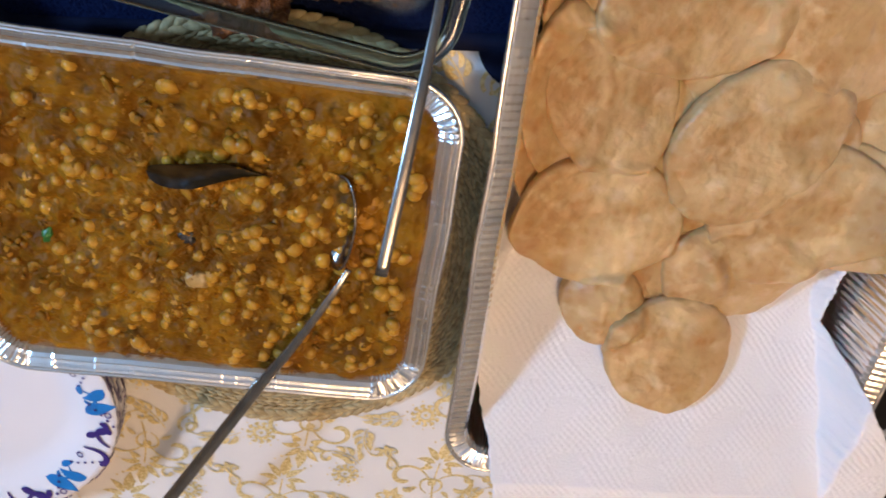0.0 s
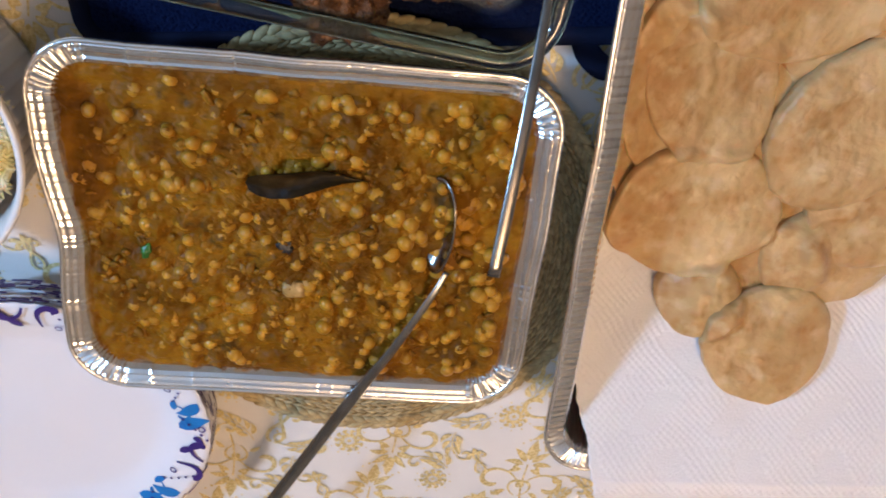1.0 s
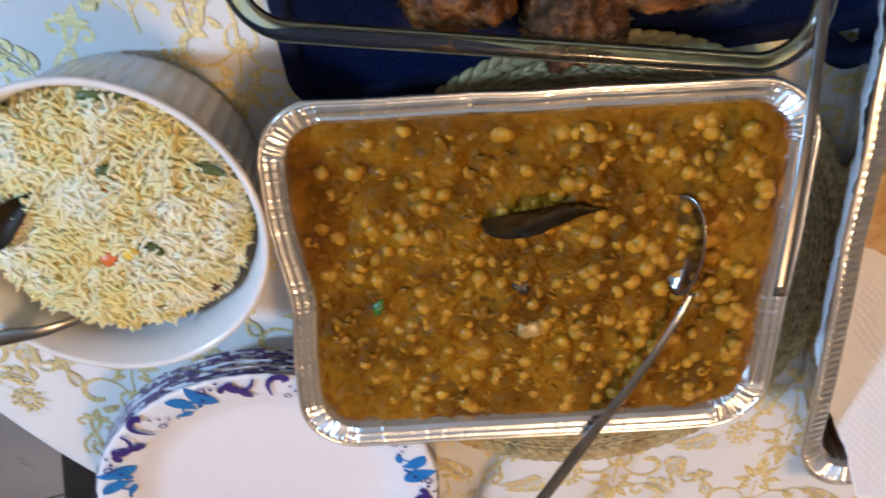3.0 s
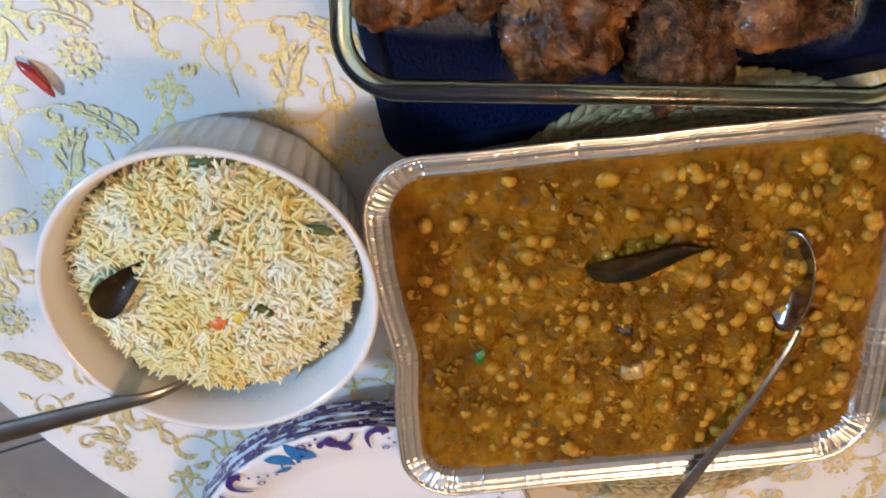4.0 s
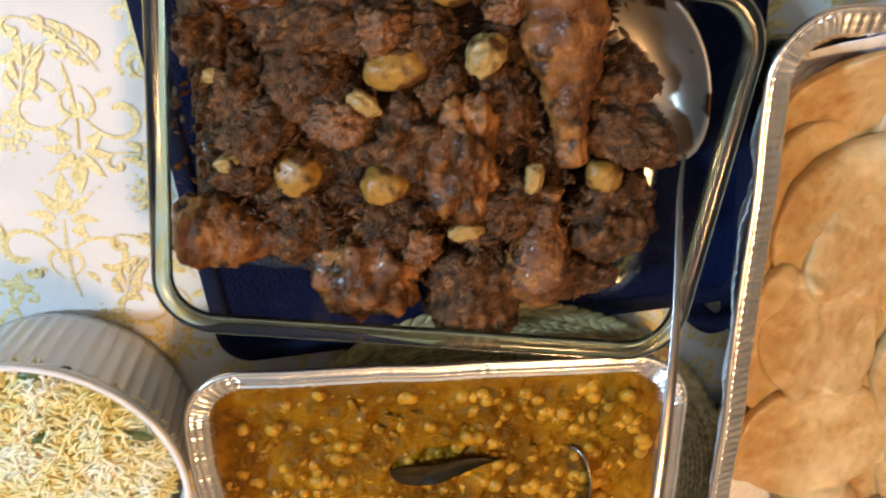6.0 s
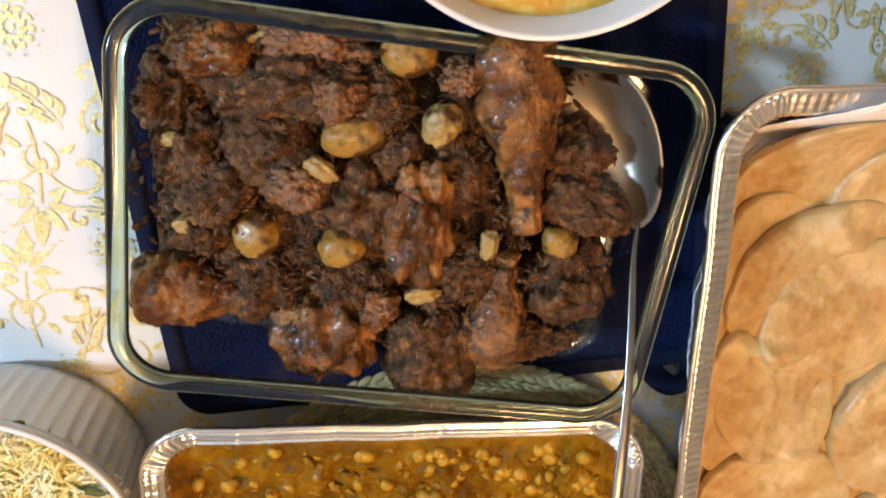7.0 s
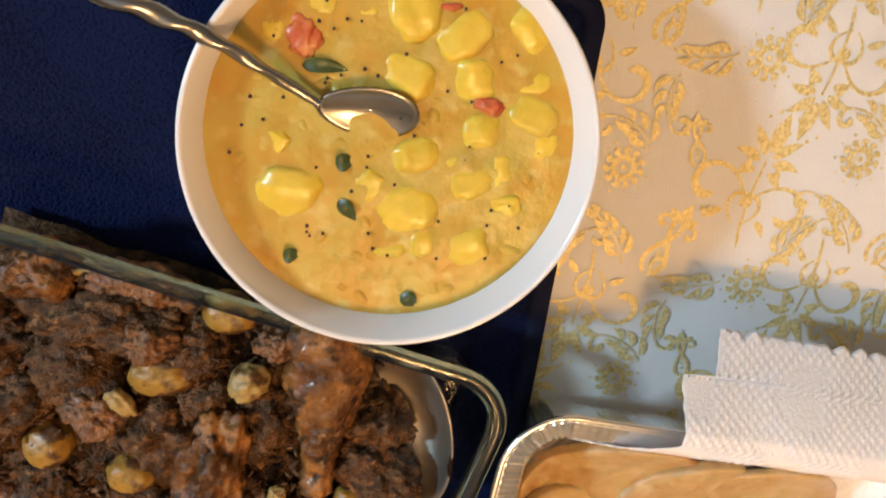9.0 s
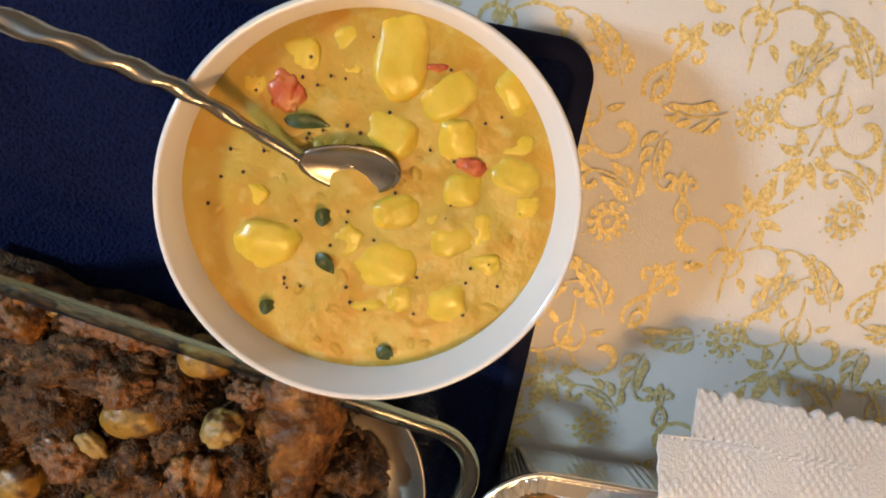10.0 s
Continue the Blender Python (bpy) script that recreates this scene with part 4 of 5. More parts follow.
def cragged(V, F, amount, seed):
    """Fine torn fibres and crumbs on a piece."""
    me = bpy.data.meshes.new("scratch")
    me.from_pydata([tuple(map(float, v)) for v in V], [], [tuple(map(int, f)) for f in F])
    N = np.empty(len(V) * 3, np.float32)
    me.vertices.foreach_get("normal", N)
    bpy.data.meshes.remove(me)
    out = np.array(V, float)
    for i, v in enumerate(out):
        p = Vector(v)
        w = Vector((p.x * 150, p.y * 60, p.z * 110)) + Vector((seed * 3.1, seed, 0))
        d = 0.55 - 1.6 * abs(noise.noise(w)) + 0.8 * noise.noise(p * 330 + Vector((0, seed, 0)))
        m = max(0.15, min(1.0, 0.6 + 1.6 * noise.noise(p * 45 + Vector((seed, 0, 3)))))
        out[i] = v + N[3 * i:3 * i + 3] * amount * d * m
    return out, F


def drumstick_mesh(length, width, seed):
    """Meaty end at +x, bone end at -x."""
    prof = [(0.50, 0.05), (0.47, 0.55), (0.40, 0.86), (0.27, 1.0), (0.12, 0.98), (0.0, 0.86), (-0.12, 0.62), (-0.24, 0.44), (-0.36, 0.38), (-0.42, 0.46), (-0.48, 0.42), (-0.50, 0.05)]
    xs, rs = [p[0] for p in prof][::-1], [p[1] for p in prof][::-1]
    n, k = 56, 64
    rings = []
    for x in np.linspace(-0.5, 0.5, k):
        r = np.interp(x, xs, rs) * width / 2
        ring = []
        for a in np.linspace(0, 2 * math.pi, n, endpoint=False):
            p = Vector((x * length, r * math.cos(a), r * math.sin(a) * 0.85))
            d = 0.085 * width * noise.fractal(p * 48 + Vector((seed * 5, seed, 0)), 0.6, 2.1, 5) * min(1, r / (0.2 * width))
            ring.append((p.x + 0.3 * d, p.y + d * math.cos(a), p.z + d * math.sin(a)))
        rings.append(np.array(ring))
    return loft(rings, True, True)


CHICKEN = [  # kind, x, y, z of the top, length, width, turn
    ("drum", -0.004, 0.039, 0.079, 0.122, 0.046, 83), ("drum", -0.207, -0.017, 0.064, 0.080, 0.046, 161), ("drum", -0.037, -0.072, 0.064, 0.080, 0.040, -110), ("thigh", -0.142, -0.060, 0.064, 0.066, 0.062, 50), ("thigh", -0.084, -0.090, 0.064, 0.068, 0.060, 69),
    ("thigh", -0.152, 0.116, 0.062, 0.046, 0.036, -1), ("chunk", -0.117, 0.088, 0.066, 0.080, 0.040, -7), ("skin", -0.070, -0.003, 0.073, 0.042, 0.070, -13), ("chunk", -0.138, 0.059, 0.067, 0.050, 0.040, -45), ("meat", -0.130, 0.038, 0.071, 0.033, 0.029, -12),
    ("chunk", -0.174, 0.042, 0.067, 0.040, 0.036, 8), ("chunk", -0.098, 0.019, 0.066, 0.056, 0.050, -2), ("chunk", -0.074, 0.070, 0.062, 0.036, 0.036, -13), ("meat", -0.029, 0.074, 0.067, 0.018, 0.024, 71), ("thigh", 0.024, -0.016, 0.066, 0.055, 0.034, -33),
    ("chunk", 0.006, -0.069, 0.058, 0.056, 0.054, -12), ("chunk", 0.022, 0.012, 0.058, 0.044, 0.050, -13), ("meat", -0.095, 0.080, 0.071, 0.026, 0.024, -11), ("chunk", -0.055, -0.037, 0.062, 0.046, 0.046, 52), ("chunk", -0.181, 0.067, 0.058, 0.042, 0.042, -12),
    ("chunk", -0.186, 0.097, 0.054, 0.036, 0.040, -12), ("chunk", -0.169, -0.021, 0.058, 0.046, 0.046, -13), ("chunk", -0.123, -0.038, 0.056, 0.048, 0.050, -13), ("meat", -0.109, -0.051, 0.060, 0.030, 0.030, -13), ("chunk", -0.044, 0.017, 0.058, 0.046, 0.048, -13),
    ("meat", -0.101, 0.107, 0.058, 0.057, 0.024, -19), ("chunk", -0.193, 0.022, 0.058, 0.032, 0.030, -14), ("chunk", -0.020, -0.101, 0.050, 0.048, 0.030, -13), ("chunk", -0.074, 0.040, 0.058, 0.036, 0.038, -13),
]
cling = []
for k, (kind, x, y, z, a, b, turn) in enumerate(CHICKEN):
    if kind == "drum":
        V, F = cragged(*drumstick_mesh(a, b, k), 0.0014, k)
        food("chicken_drumstick", V, F, pose(x, y, z - 0.42 * b, 6, 2, turn), M["skin"], "roasted chicken drumstick in dark masala", "chicken", "chicken pieces in the dish")
    else:
        hz = min(0.5 * b, 0.026)
        V, F = cragged(*lump(a / 2, b / 2, hz, k + 2, 0.34, 1.6, 5, 6, rough=0.72), 0.0021, k)
        m, lab = {"thigh": (M["skin"] if k % 2 else M["chicken"], "knobbly chicken piece coated in dark masala"), "chunk": (M["chicken"], "rough chunk of chicken covered in brown onion masala"),
                  "meat": (M["meat"], "torn reddish piece of cooked chicken"), "skin": (M["skin"], "browned chicken thigh piece with glossy skin")}[kind]
        if kind in ("chunk", "thigh"):
            cling += [pose(x, y, z - hz * 0.95, 0, 0, turn) @ Vector(v) for v in V[::24] if v[2] > 0.15 * hz]
        food("chicken_piece", V, F, pose(x, y, z - hz * 0.95, 0, 0, turn), m, lab, "chicken", "chicken pieces in the dish")
POTATOES = [("potato", -0.093, 0.057, 0.075, 0.035, 0.026, -7), ("potato", -0.054, 0.091, 0.070, 0.030, 0.025, -23), ("potato", -0.162, 0.012, 0.069, 0.027, 0.030, -14), ("potato", -0.117, -0.006, 0.073, 0.028, 0.025, -13), ("potato", 0.007, -0.038, 0.064, 0.024, 0.021, -54),
            ("wedge", -0.046, 0.052, 0.073, 0.020, 0.024, -32), ("wedge", -0.114, 0.044, 0.072, 0.019, 0.012, -49), ("wedge", -0.035, -0.021, 0.074, 0.010, 0.020, -13), ("wedge", -0.195, 0.029, 0.063, 0.016, 0.010, -11), ("wedge", -0.120, 0.114, 0.058, 0.025, 0.012, -11),
            ("wedge", -0.187, 0.077, 0.062, 0.012, 0.008, -10), ("wedge", -0.079, -0.047, 0.064, 0.020, 0.012, -12), ("wedge", -0.008, -0.107, 0.050, 0.026, 0.011, -13)]
for k, (kind, x, y, z, a, b, turn) in enumerate(POTATOES):
    hz = 0.42 * min(a, b)
    if kind == "potato":
        V, F = lump(a / 2, b / 2, hz, k + 40, 0.12, 1.3, 4)
        food("baby_potato", V, F, pose(x, y, z - hz - 0.0085, 0, 0, turn), M["babypotato"], "whole yellow baby potato smeared with masala", "potato", "potatoes among the chicken")
    else:
        V, F = lump(a / 2, b / 2, hz, k + 60, 0.30, 1.3, 4, square=0.15)
        food("potato_piece", V, F, pose(x, y, z - hz - 0.0045, 12, 8, turn), M["wedge"], "broken pale yellow potato piece", "potato", "potatoes among the chicken")

# masala bed under the pieces
V, F = [], []
gx, gy = 150, 110
rows = []
for j in range(gy):
    for i in range(gx):
        a, b = i / (gx - 1), j / (gy - 1)
        u, v = -0.143 + 0.232 * a, -0.066 + 0.166 * b
        e = min(a, 1 - a, b, 1 - b)
        e = e * 4 + 0.35 * noise.noise(Vector((u * 30, v * 30, 2)))
        z = 0.0030 + 0.030 * max(0.0, min(1.0, e * 1.3)) ** 0.7 + 0.006 * noise.fractal(Vector((u * 60, v * 60, 7)), 0.9, 2.1, 4) * min(1, max(0, e * 3))
        V.append((u, v, z + 0.0015))
for j in range(gy - 1):
    for i in range(gx - 1):
        k = j * gx + i
        F.append((k, k + 1, k + gx + 1, k + gx))
ob = mesh("masala", V, F, M["masala"])
ob.matrix_world = DISH
tagged(ob, "thick dark brown onion masala spread under the chicken", "sauce")
rng = random.Random(8)
V0, F0 = lump(1, 0.6, 0.5, 12, 0.4, 1.8, 2)
pl = []
for k in range(1300):
    u, v = rng.uniform(-0.140, 0.088), rng.uniform(-0.062, 0.098)
    s = rng.uniform(0.0010, 0.0028)
    pl.append(rigid(u, v, 0.036 + rng.uniform(-0.012, 0.012), rng.uniform(-60, 60), rng.uniform(-60, 60), rng.uniform(0, 360), (s * 1.6, s, s)))
inv = DISH.inverted()
for p in cling:
    q = inv @ p
    s = rng.uniform(0.0006, 0.0016)
    pl.append(rigid(q.x, q.y, q.z, rng.uniform(-40, 40), rng.uniform(-40, 40), rng.uniform(0, 360), (s * rng.uniform(1.2, 3.0), s, s * 0.7)))
V, F = spread(V0, F0, len(pl), pl)
ob = mesh("masala_shreds", V, F, M["masala"])
ob.matrix_world = DISH
tagged(ob, "loose shreds of fried onion among the chicken", "sauce", kind="stuff")

# sauce dried onto the glass at the dish's end
pl = []
for k in range(46):
    t = rng.random()
    pl.append(rigid(-0.1475 + 0.010 * (1 - t) + rng.uniform(0, 0.002), rng.uniform(-0.045, 0.075), 0.010 + 0.040 * t, 0, 60, rng.uniform(0, 360), (rng.uniform(0.001, 0.0045), rng.uniform(0.001, 0.006), 0.0006)))
for k in range(60):
    pl.append(rigid(rng.uniform(-0.10, 0.135), rng.uniform(-0.092, -0.060), 0.0062, 0, 0, rng.uniform(0, 360), (rng.uniform(0.0004, 0.0022), rng.uniform(0.0004, 0.0016), 0.0004)))
for k in range(50):
    pl.append(rigid(rng.uniform(0.095, 0.138), rng.uniform(-0.08, 0.09), 0.0064, 0, 0, rng.uniform(0, 360), (rng.uniform(0.0004, 0.0022), rng.uniform(0.0004, 0.0016), 0.0004)))
V, F = spread(V0, F0, len(pl), pl)
ob = mesh("sauce_smears", V, F, M["masala"])
ob.matrix_world = DISH
tagged(ob, "dark sauce smears and crumbs stuck to the glass", "sauce", kind="stuff")

# the long serving spoon leaning out of the dish
spoon("long_serving_spoon", (0.045, 0.013, 0.051), (0.053, -0.034, 0.054), [(0.044, -0.055, 0.066), (0.026, -0.115, 0.093), (0.004, -0.180, 0.116), (-0.021, -0.252, 0.134)],
      "long stainless serving spoon leaning on the glass dish's rim", 0.104, 0.056, 97, 0.019, 0.0025, tilt=-38, bowl_key="saucy_steel")

# ---- potato gravy bowl ----
BX, BY, BR = 0.0352, 0.1864, 0.1005
bowl = thing("white_bowl", pose(BX, BY, 0.0088), "round white ceramic bowl full of yellow potato gravy", "bowl")
V, F = loft(lathe([(0.045, 0.0), (0.047, 0.004), (0.062, 0.010), (0.080, 0.030), (0.092, 0.055), (0.0985, 0.0765), (0.0998, 0.0785), (0.0988, 0.0800), (0.0970, 0.0788), (0.0900, 0.056), (0.078, 0.032), (0.060, 0.014), (0.030, 0.010)], 128), True, True)
body = mesh("body", V, F, M["ceramic"], bowl)
V, F = loft(lathe([(0.0972, 0.0792), (0.0985, 0.0806), (0.1001, 0.0800), (0.1006, 0.0784), (0.0996, 0.0770)], 128))
mesh("rim", V, F, M["ceramic"], body)
GZ = 0.0692
gravy = thing("potato_gravy", pose(BX, BY, GZ), "creamy yellow coconut potato gravy in the bowl", "curry")
SOUP = [  # x, y, length, width, turn of each potato chunk
    (0.048, 0.259, 0.039, 0.024, 86), (0.027, 0.263, 0.019, 0.013, 6), (0.002, 0.256, 0.017, 0.016, 0), (0.024, 0.252, 0.013, 0.009, 4), (-0.019, 0.243, 0.011, 0.011, -27), (0.071, 0.239, 0.026, 0.020, 31), (0.064, 0.245, 0.016, 0.010, 14),
    (0.102, 0.240, 0.020, 0.012, -57), (0.076, 0.218, 0.017, 0.019, 3), (0.043, 0.220, 0.026, 0.021, -28), (0.103, 0.216, 0.019, 0.011, 0), (0.106, 0.200, 0.023, 0.017, -20), (0.080, 0.193, 0.017, 0.016, 0), (0.048, 0.181, 0.021, 0.015, 17),
    (-0.016, 0.163, 0.029, 0.024, -4), (-0.025, 0.192, 0.020, 0.010, -33), (0.022, 0.164, 0.019, 0.015, 51), (0.042, 0.154, 0.031, 0.025, 2), (0.077, 0.168, 0.025, 0.018, 27), (0.091, 0.172, 0.012, 0.018, 5), (0.113, 0.184, 0.013, 0.015, 0),
    (0.092, 0.153, 0.017, 0.012, 10), (0.073, 0.132, 0.024, 0.022, 0), (0.033, 0.133, 0.017, 0.011, 0), (0.070, 0.177, 0.015, 0.009, 11), (0.051, 0.135, 0.015, 0.016, 0),
]
prof = [(r, 0.0) for r in np.linspace(0.002, 0.0917, 60)]
rings = lathe(prof, 140)
for q, g in enumerate(rings):
    for p in g:
        p[2] = 0.0008 * noise.fractal(Vector((p[0] * 30, p[1] * 30, 1)), 0.9, 2.1, 3) * min(1, (60 - q) / 6) + 0.0003 * noise.noise(Vector((p[0] * 130, p[1] * 130, 4)))
        for x, y, a, b, turn in SOUP:
            dx, dy = p[0] + BX - x, p[1] + BY - y
            d2 = (dx * dx + dy * dy) / (0.30 * (a + b)) ** 2
            if d2 < 5:
                p[2] += 0.0013 * math.exp(-d2)
V, F = loft(rings, True)
mesh("surface", V, F, M["soup"], gravy)
bright = {0, 5, 7, 11, 12, 14, 13, 8}
for k, (x, y, a, b, turn) in enumerate(SOUP):
    V, F = lump(a / 2 * 1.18, b / 2 * 1.18, min(a, b) * 0.40, k + 80, 0.13, 1.4, 4, 3, square=0.32)
    food("potato_chunk", V, F, pose(x, y, GZ + (0.0016 if k in bright else 0.0004) - 0.30 * min(a, b), 8 * math.sin(k), 8 * math.cos(k), turn), M["soup_potato"], "boiled yellow potato chunk floating in the gravy", "potato", "potato chunks in the gravy")
for k, (x, y, a, b, turn) in enumerate([(-0.005, 0.238, 0.016, 0.019, 4), (0.083, 0.205, 0.015, 0.009, -20), (0.064, 0.252, 0.012, 0.004, 0)]):
    V, F = lump(a / 2, b / 2, 0.003, k + 120, 0.35, 1.4, 4, square=0.2)
    food("tomato_piece", V, F, pose(x, y, GZ - 0.0006, 0, 0, turn), M["tomato"], "soft red tomato piece in the gravy", "tomato", "tomato pieces in the gravy")
for k, (x, y, a, b, turn) in enumerate([(0.012, 0.178, 0.010, 0.009, 7), (0.012, 0.153, 0.014, 0.007, -55), (0.043, 0.103, 0.011, 0.008, -45), (-0.017, 0.130, 0.009, 0.008, 0), (0.004, 0.224, 0.022, 0.007, -8)]):
    V, F = dent_leaf(a, b, 0.001)
    food("curry_leaf_piece", V, F, pose(x, y, GZ + 0.0012, 3, -3, turn), M["herb"], "dark green curry leaf floating in the gravy", "leaf", "curry leaves in the gravy")
rng = random.Random(3)
V0, F0 = ico(2)
pl = []
for k in range(60):
    r, a = 0.080 * math.sqrt(rng.random()), rng.uniform(0, 6.28)
    s = rng.uniform(0.0007, 0.0010)
    pl.append(rigid(r * math.cos(a), r * math.sin(a), 0.0012, 0, 0, 0, (s, s, s)))
bits = []
for k in range(80):
    r, a = 0.086 * math.sqrt(rng.random()), rng.uniform(0, 6.28)
    s = rng.uniform(0.0016, 0.0052)
    bits.append(rigid(r * math.cos(a), r * math.sin(a), 0.0002 - 0.55 * s, 0, 0, rng.uniform(0, 360), (s * rng.uniform(1.0, 1.9), s, 0.75 * s)))
VB, FB = lump(1, 1, 0.8, 31, 0.22, 1.5, 2, square=0.2)
VB, FB = spread(VB, FB, len(bits), bits)
tagged(mesh("potato_crumbs", VB, FB, M["soup"], gravy, "small soft potato crumbs in the gravy"), kind="stuff")
seed_one = mesh("mustard_seed", V0, F0, M["seed"], gravy, "black mustard seed")
seed_one.matrix_local = pl[0]
for m in pl[1:]:
    ob = new("mustard_seed", seed_one.data)
    ob.parent = gravy
    ob.matrix_local = m
spoon("table_spoon", (0.024, 0.203, 0.0728), (0.001, 0.208, 0.0768), [(-0.012, 0.217, 0.0790), (-0.045, 0.240, 0.0915), (-0.085, 0.258, 0.0990), (-0.140, 0.278, 0.1030)],
      "patterned stainless spoon resting in the potato gravy bowl", 0.050, 0.027, -8, 0.0036, 0.0039, tilt=21, beads=True)

# ---- rice dish ----
RX, RY = -0.3775, -0.1340
rdish = thing("rice_dish", pose(RX, RY, 0.0012), "white fluted ceramic dish heaped with vegetable rice", "dish")


def flute(r, z, a):
    k = 1.0 if 0.006 < z < 0.066 and r > 0.0805 and abs(r - 0.0850) > 1e-6 else 0.0
    return r - 0.0016 * k * np.abs(np.sin(a * 28))


prof = [(0.075, 0.0), (0.0815, 0.001), (0.0835, 0.007), (0.0855, 0.030), (0.0875, 0.065), (0.0890, 0.070), (0.0938, 0.076), (0.0957, 0.082), (0.0953, 0.0835), (0.0935, 0.0840), (0.0910, 0.0825), (0.0850, 0.060), (0.080, 0.012), (0.070, 0.006)]
V, F = loft(lathe(prof, 336, flute), True, True)
mesh("body", V, F, M["ceramic"], rdish)
rice = thing("vegetable_rice", pose(RX, RY, 0.072), "yellow and white basmati rice with small vegetables", "rice")


RCX, RCY, RCR = 0.003, 0.007, 0.080


def rice_z(x, y):
    r = math.hypot(x - RCX, y - RCY) / RCR
    return 0.010 * (1 - r ** 2) - 0.010 * max(0.0, r - 0.86) / 0.14 + 0.0028 * noise.fractal(Vector((x * 40, y * 40, 3)), 0.9, 2.1, 3) - 0.004 * math.exp(-(((x + 0.045) / 0.02) ** 2 + ((y - 0.025) / 0.02) ** 2))


rings = lathe([(r, 0.0) for r in np.linspace(0.002, RCR + 0.001, 30)], 90)
for g in rings:
    for p in g:
        p[0] += RCX
        p[1] += RCY
        k = min(1.0, 0.0835 / (math.hypot(p[0], p[1]) + 1e-6))
        p[0], p[1] = p[0] * k, p[1] * k
        p[2] = rice_z(p[0], p[1]) - 0.0022
V, F = loft(rings, True)
mesh("bed", V, F, M["ricebed"], rice)
rng = random.Random(11)
prof = [(-1, 0.15), (-0.8, 0.62), (-0.3, 1.0), (0.3, 1.0), (0.8, 0.6), (1, 0.12)]
gr_rings = [np.array([(x, r * math.cos(t), r * math.sin(t)) for t in np.linspace(0, 2 * math.pi, 5, endpoint=False)]) for x, r in prof]
for g in gr_rings:
    g[:, 2] += 0.35 * (g[:, 0] ** 2)
V0, F0 = loft(gr_rings)
pl = []
for k in range(6200):
    r, a = RCR * math.sqrt(rng.random()), rng.uniform(0, 6.28)
    x, y = RCX + r * math.cos(a), RCY + r * math.sin(a)
    if math.hypot(x, y) > 0.083:
        continue
    s = rng.uniform(0.85, 1.2)
    pl.append(rigid(x, y, rice_z(x, y) + rng.uniform(-0.0034, 0.0030), rng.uniform(0, 360), rng.uniform(-30, 30), 420 * noise.noise(Vector((x * 55, y * 55, 4))) + rng.uniform(-48, 48), (0.0068 * s, 0.00138, 0.00126)))
V, F = spread(V0, [f for f in F0], len(pl), pl)
tagged(mesh("grains", V, F, M["rice"], rice, "long basmati grains"), kind="stuff")


def on_rice(name, V, F, x, y, turn, material, label, category, lift=0.0015, rx=0):
    return food(name, V, F, pose(x, y, 0.072 + rice_z(x - RX, y - RY) + lift, rx, 0, turn), material, label, category)


V, F = dent_leaf(0.050, 0.019, 0.004, 24, 9, 0.62)
on_rice("bay_leaf", V, F, -0.420, -0.110, 26, M["bayleaf"], "dark dried bay leaf lying on the rice", "leaf", 0.0075)
for x, y, s, key, nm, lab in ((-0.379, -0.148, 0.0055, "carrot", "carrot_cube", "orange carrot cube on the rice"), (-0.366, -0.148, 0.0045, "corn", "corn_kernel", "yellow sweet corn kernel on the rice"), (-0.334, -0.188, 0.0050, "clove", "clove", "dark clove on the rice"),
                              (-0.357, -0.097, 0.0048, "bean", "green_pea", "dull green pea on the rice"), (-0.362, -0.108, 0.0025, "carrot", "carrot_cube", "small orange carrot bit on the rice"), (-0.313, -0.166, 0.0035, "corn", "corn_kernel", "yellow sweet corn kernel by the rim")):
    V, F = lump(s, s * 0.85, s * 0.7, x * 50, 0.18, 1.5, 3, square=0.3)
    on_rice(nm, V, F, x, y, 30, M[key], lab, "vegetable")
for x, y, turn, L in ((-0.354, -0.150, -50, 0.016), (-0.306, -0.116, -25, 0.022), (-0.345, -0.060, -20, 0.020), (-0.333, -0.064, 10, 0.018), (-0.444, -0.092, 60, 0.014), (-0.448, -0.108, 20, 0.010)):
    V, F = tube(smooth_path([(-L / 2, 0, 0), (0, 0.002, 0.001), (L / 2, 0, 0)], 8), [0.001, 0.0028, 0.003, 0.003, 0.003, 0.003, 0.0027, 0.001], 0.8, 8)
    on_rice("green_bean", V, F, x, y, turn, M["bean"], "dull green bean piece in the rice", "vegetable")
spoon("rice_spoon", (-0.396, -0.190, 0.0660), (-0.418, -0.187, 0.0720), [(-0.440, -0.182, 0.0850), (-0.468, -0.176, 0.0900), (-0.540, -0.166, 0.0980), (-0.590, -0.160, 0.1000)],
      "stainless spoon with a broad handle resting on the rice dish", 0.052, 0.036, -8, 0.006, 0.0054)

# ---- paper plates ----
PX, PY, PR = -0.391, -0.400, 0.1290
NPL = 11


def plate_profile(z):
    return [(0.02, z), (0.080, z), (0.092, z + 0.002), (0.101, z + 0.0085), (0.110, z + 0.0120), (0.124, z + 0.0150), (PR, z + 0.0155), (PR + 0.0005, z + 0.0147), (0.124, z + 0.0141), (0.110, z + 0.0111), (0.101, z + 0.0075), (0.092, z + 0.0011), (0.080, z - 0.0008), (0.02, z - 0.0008)]


def crimp(r, z, a):
    return r * (1 + (0.004 * np.sin(a * 56) if r > 0.105 else 0))


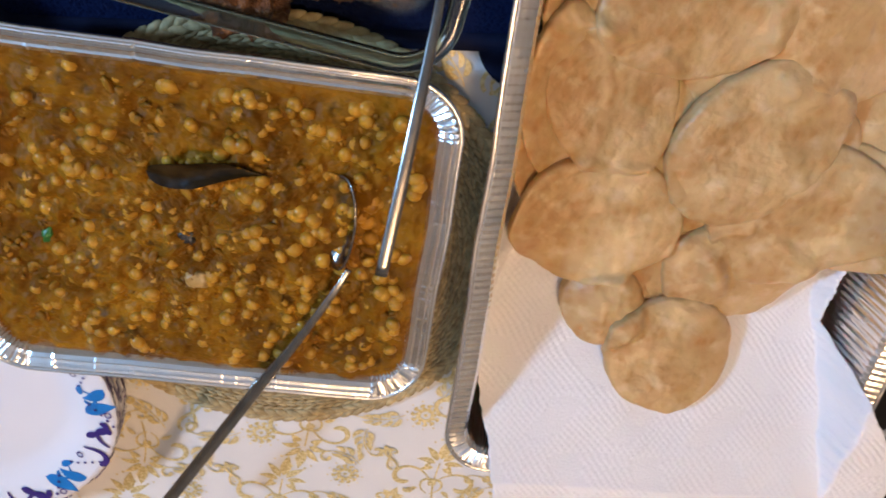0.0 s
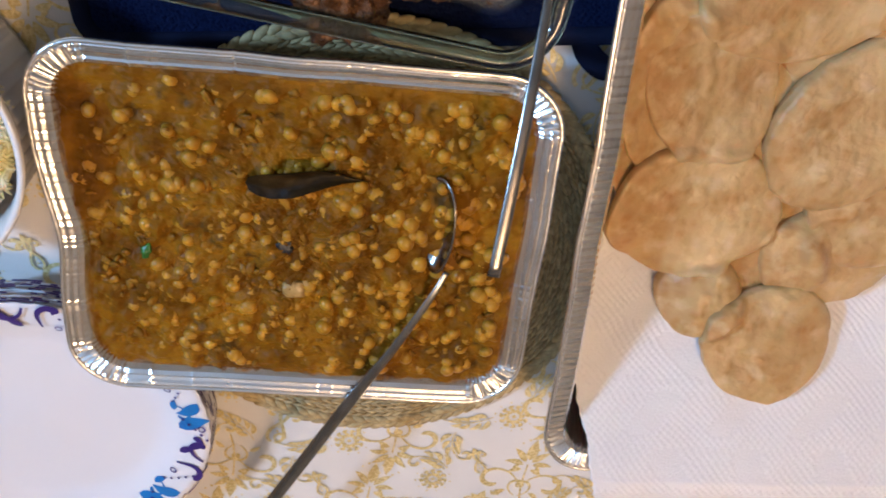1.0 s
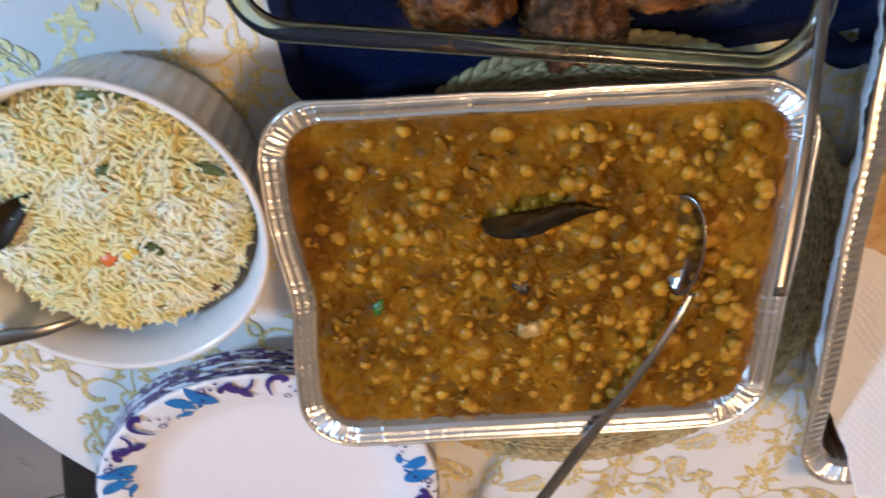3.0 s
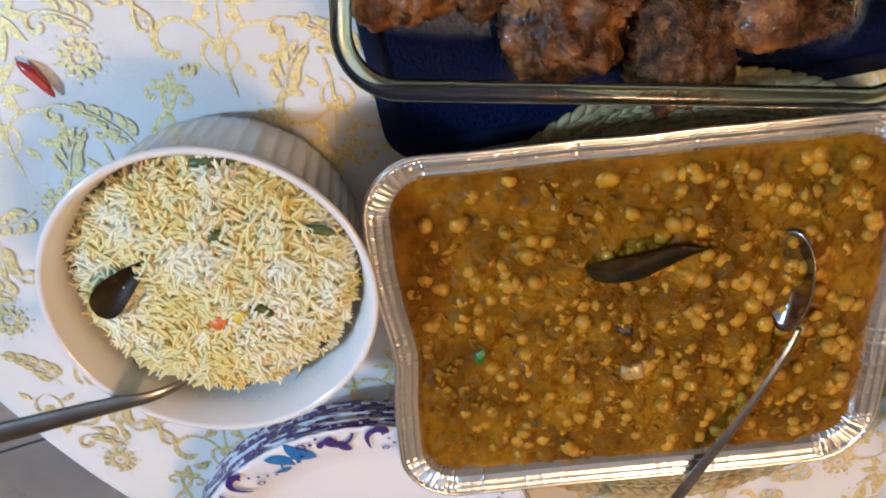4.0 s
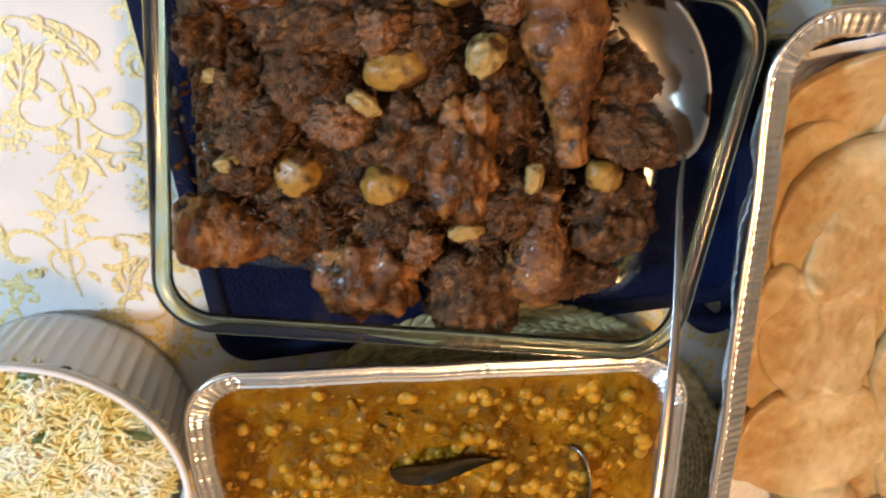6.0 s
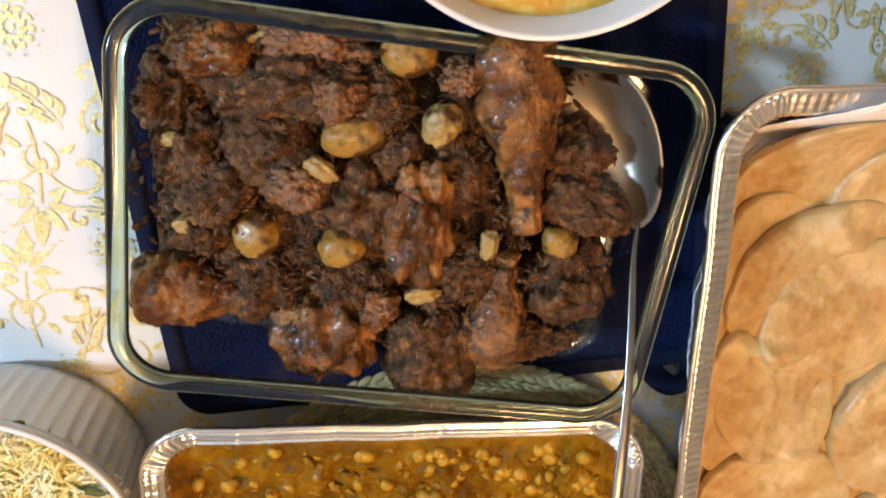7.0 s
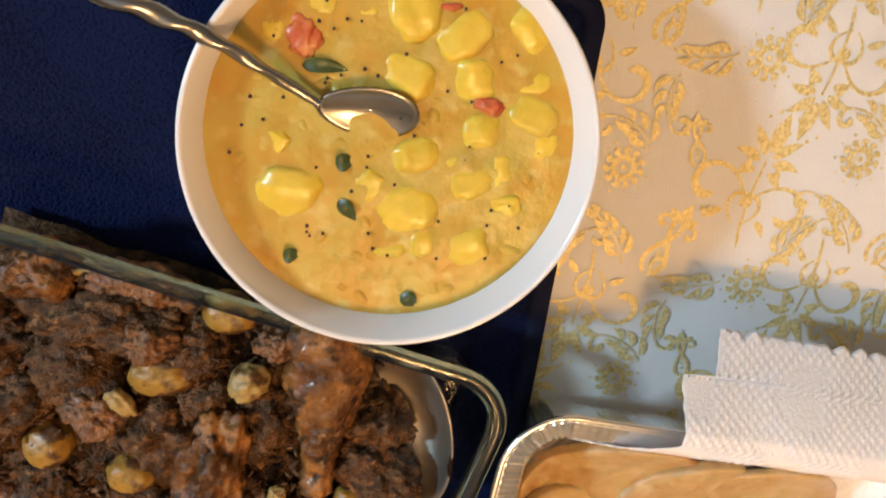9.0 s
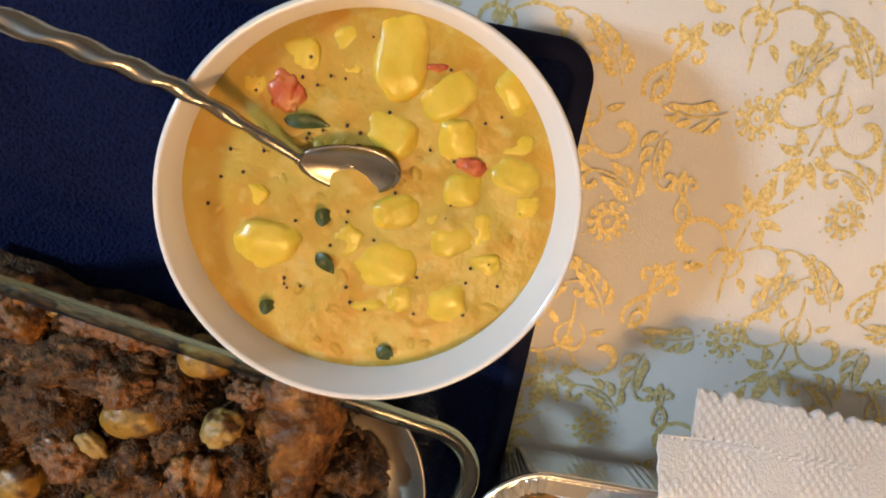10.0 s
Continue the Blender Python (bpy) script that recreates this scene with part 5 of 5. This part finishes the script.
V0, F0 = loft(lathe(plate_profile(0), 168, crimp), True, True)
plate_mesh = None
for k in range(NPL):
    top = thing("paper_plate", pose(PX + 0.0012 * math.sin(k * 2.1), PY + 0.0012 * math.cos(k * 1.7), 0.0064 + 0.0024 * k, 3.0, 2.8, 0) @ pose(0, 0, 0, 0, 0, 17 * k), "white paper plate with a purple and blue scroll border, stacked", "paper plate", "stack of paper plates")
    if plate_mesh is None:
        plate_mesh = mesh("dish", V0, F0, M["plate"], top).data
    else:
        plates_top = new("dish", plate_mesh)
        plates_top.parent = top


def ring_print(strokes, material, label, lift):
    """Flat strokes given as (angle along the rim in radians times radius, height across the rim) laid onto the plate's sloped rim."""
    Vs, Fs, n = [], [], 0
    prr, pzz = [0.080, 0.092, 0.101, 0.110, 0.124, 0.131], [0.0, 0.002, 0.0085, 0.0120, 0.0150, 0.0155]
    for q, (V, F) in enumerate(strokes):
        r = 0.1035 + V[:, 1]
        a = V[:, 0] / 0.115
        Vs.append(np.c_[r * np.cos(a), r * np.sin(a), np.interp(r, prr, pzz) + lift + 0.00002 * q])
        Fs += [tuple(i + n for i in f) for f in F]
        n += len(V)
    return tagged(mesh(label.split()[0] + "_print", np.concatenate(Vs), Fs, material, plates_top, label, smooth=False), kind="stuff")


def hollow(x, y, r, w):
    a = np.linspace(0, 2 * math.pi, 15)
    return ribbon(np.c_[x + r * np.cos(a), y + r * np.sin(a)], np.full(15, w))


per = 2 * math.pi * 0.115 / 7
purple, blue = [], []
for k in range(7):
    s = k * per
    purple.append(curl(s, 0.002, 75, 0.034, -0.15, 1.1, 0.0014, 0.0062))
    purple.append(curl(s + 0.012, 0.024, -80, 0.034, 0.1, 1.2, 0.0014, 0.0066))
    purple.append(curl(s + 0.020, 0.006, 60, 0.026, 0.2, -1.2, 0.0012, 0.0054))
    purple.append(leaf_stroke(s + 0.012, 0.002, 20, 0.018, 0.0050, 0.9))
    purple.append(hollow(s + 0.047, 0.019, 0.0026, 0.0012))
    purple.append(hollow(s + 0.092, 0.004, 0.0024, 0.0011))
    for q in range(5):
        purple.append(dot(s + 0.036 + 0.0050 * q, 0.023 - 0.0046 * q, 0.0013 + 0.0002 * (q % 2)))
        purple.append(dot(s + 0.078 + 0.0046 * q, 0.002 + 0.0046 * q, 0.0012))
    blue.append(leaf_stroke(s + 0.040, -0.002, 38, 0.034, 0.0098, 0.8))
    blue.append(leaf_stroke(s + 0.076, 0.023, 215, 0.028, 0.0080, 0.8))
    blue.append(curl(s + 0.072, 0.001, 110, 0.030, 0.1, 1.2, 0.0012, 0.0036))
    blue.append(leaf_stroke(s + 0.064, 0.000, -5, 0.016, 0.0046, 0.7))
ring_print(purple, M["ink_purple"], "purple scroll border", 0.0004)
ring_print(blue, M["ink_blue"], "blue leaf border", 0.0003)
# printed marks on the stacked edges
V, F = [], []
rng = random.Random(2)
Vs, Fs, n = [], [], 0
for k in range(NPL):
    for q in range(70):
        a0, da = rng.uniform(0, 6.28), rng.uniform(0.02, 0.09)
        t = np.linspace(a0, a0 + da, 4)
        z = 0.0030 + 0.0024 * k + 0.0148
        rr = PR + 0.0019
        A = np.c_[rr * np.cos(t), rr * np.sin(t), np.full(4, z - 0.0010)]
        B = np.c_[rr * np.cos(t), rr * np.sin(t), np.full(4, z + 0.0012)]
        Vs.append(np.vstack([A, B]))
        Fs += [(n + i, n + i + 1, n + 5 + i, n + 4 + i) for i in range(3)]
        n += 8
ob = mesh("edge_print", np.concatenate(Vs) - (0, 0, 0.0030 + 0.0024 * (NPL - 1)), Fs, M["ink_purple"], plates_top, "purple print on the stacked rims", smooth=False)
tagged(ob, kind="stuff")

# ---- chilli, floor tiles, chair ----
V, F = tube(smooth_path([(-0.013, 0, 0.003), (-0.004, 0.0012, 0.0035), (0.006, 0.0008, 0.0033), (0.014, -0.001, 0.002)], 14), [0.0012, 0.0022, 0.003, 0.0034, 0.0036, 0.0036, 0.0035, 0.0034, 0.0032, 0.003, 0.0027, 0.0022, 0.0016, 0.0006], 0.8, 10)
food("chilli_piece", V, F, pose(-0.440, 0.000, 0.0008, 0, 0, -70), M["chili"], "small red chilli piece dropped on the tablecloth", "chilli")

chair = thing("dining_chair", pose(-0.600, -0.645, FLOOR, 0, 0, -26.6), "black upholstered dining chair pushed under the table", "chair", "chairs round the table")
part("seat", box_bm(-0.21, -0.21, 0.43, 0.21, 0.21, 0.50, 0.02, 3), M["black"], chair)
for x, y in ((-0.18, -0.18), (0.18, -0.18), (-0.18, 0.18), (0.18, 0.18)):
    part("leg", box_bm(x - 0.018, y - 0.018, 0, x + 0.018, y + 0.018, 0.43, 0.004), M["black"], chair)
part("backrest", box_bm(-0.21, -0.235, 0.50, 0.21, -0.205, 0.74, 0.012, 3), M["black"], chair)
copy_thing(chair, pose(0.44, -0.70, FLOOR, 0, 0, 38))

floor = bpy.data.objects["floor"]
bm = box_bm(-0.148, -0.148, -0.004, 0.148, 0.148, 0.0, 0.0015, 1)
tile = part("floor_tile", bm, M["tile"], floor, "", False)
tile.matrix_world = pose(-0.70, -0.30, FLOOR, 0, 0, 0)
ti = 0
for i in range(-5, 16):
    for j in range(-9, 10):
        x, y = -0.70 + 0.302 * i, -0.30 + 0.302 * j
        if (i, j) == (0, 0) or not (X0 + 0.15 < x < X1 - 0.15 and Y0 + 0.15 < y < Y1 - 0.15):
            continue
        ob = new("floor_tile", tile.data)
        ob.parent = floor
        ob.matrix_world = pose(x, y, FLOOR)
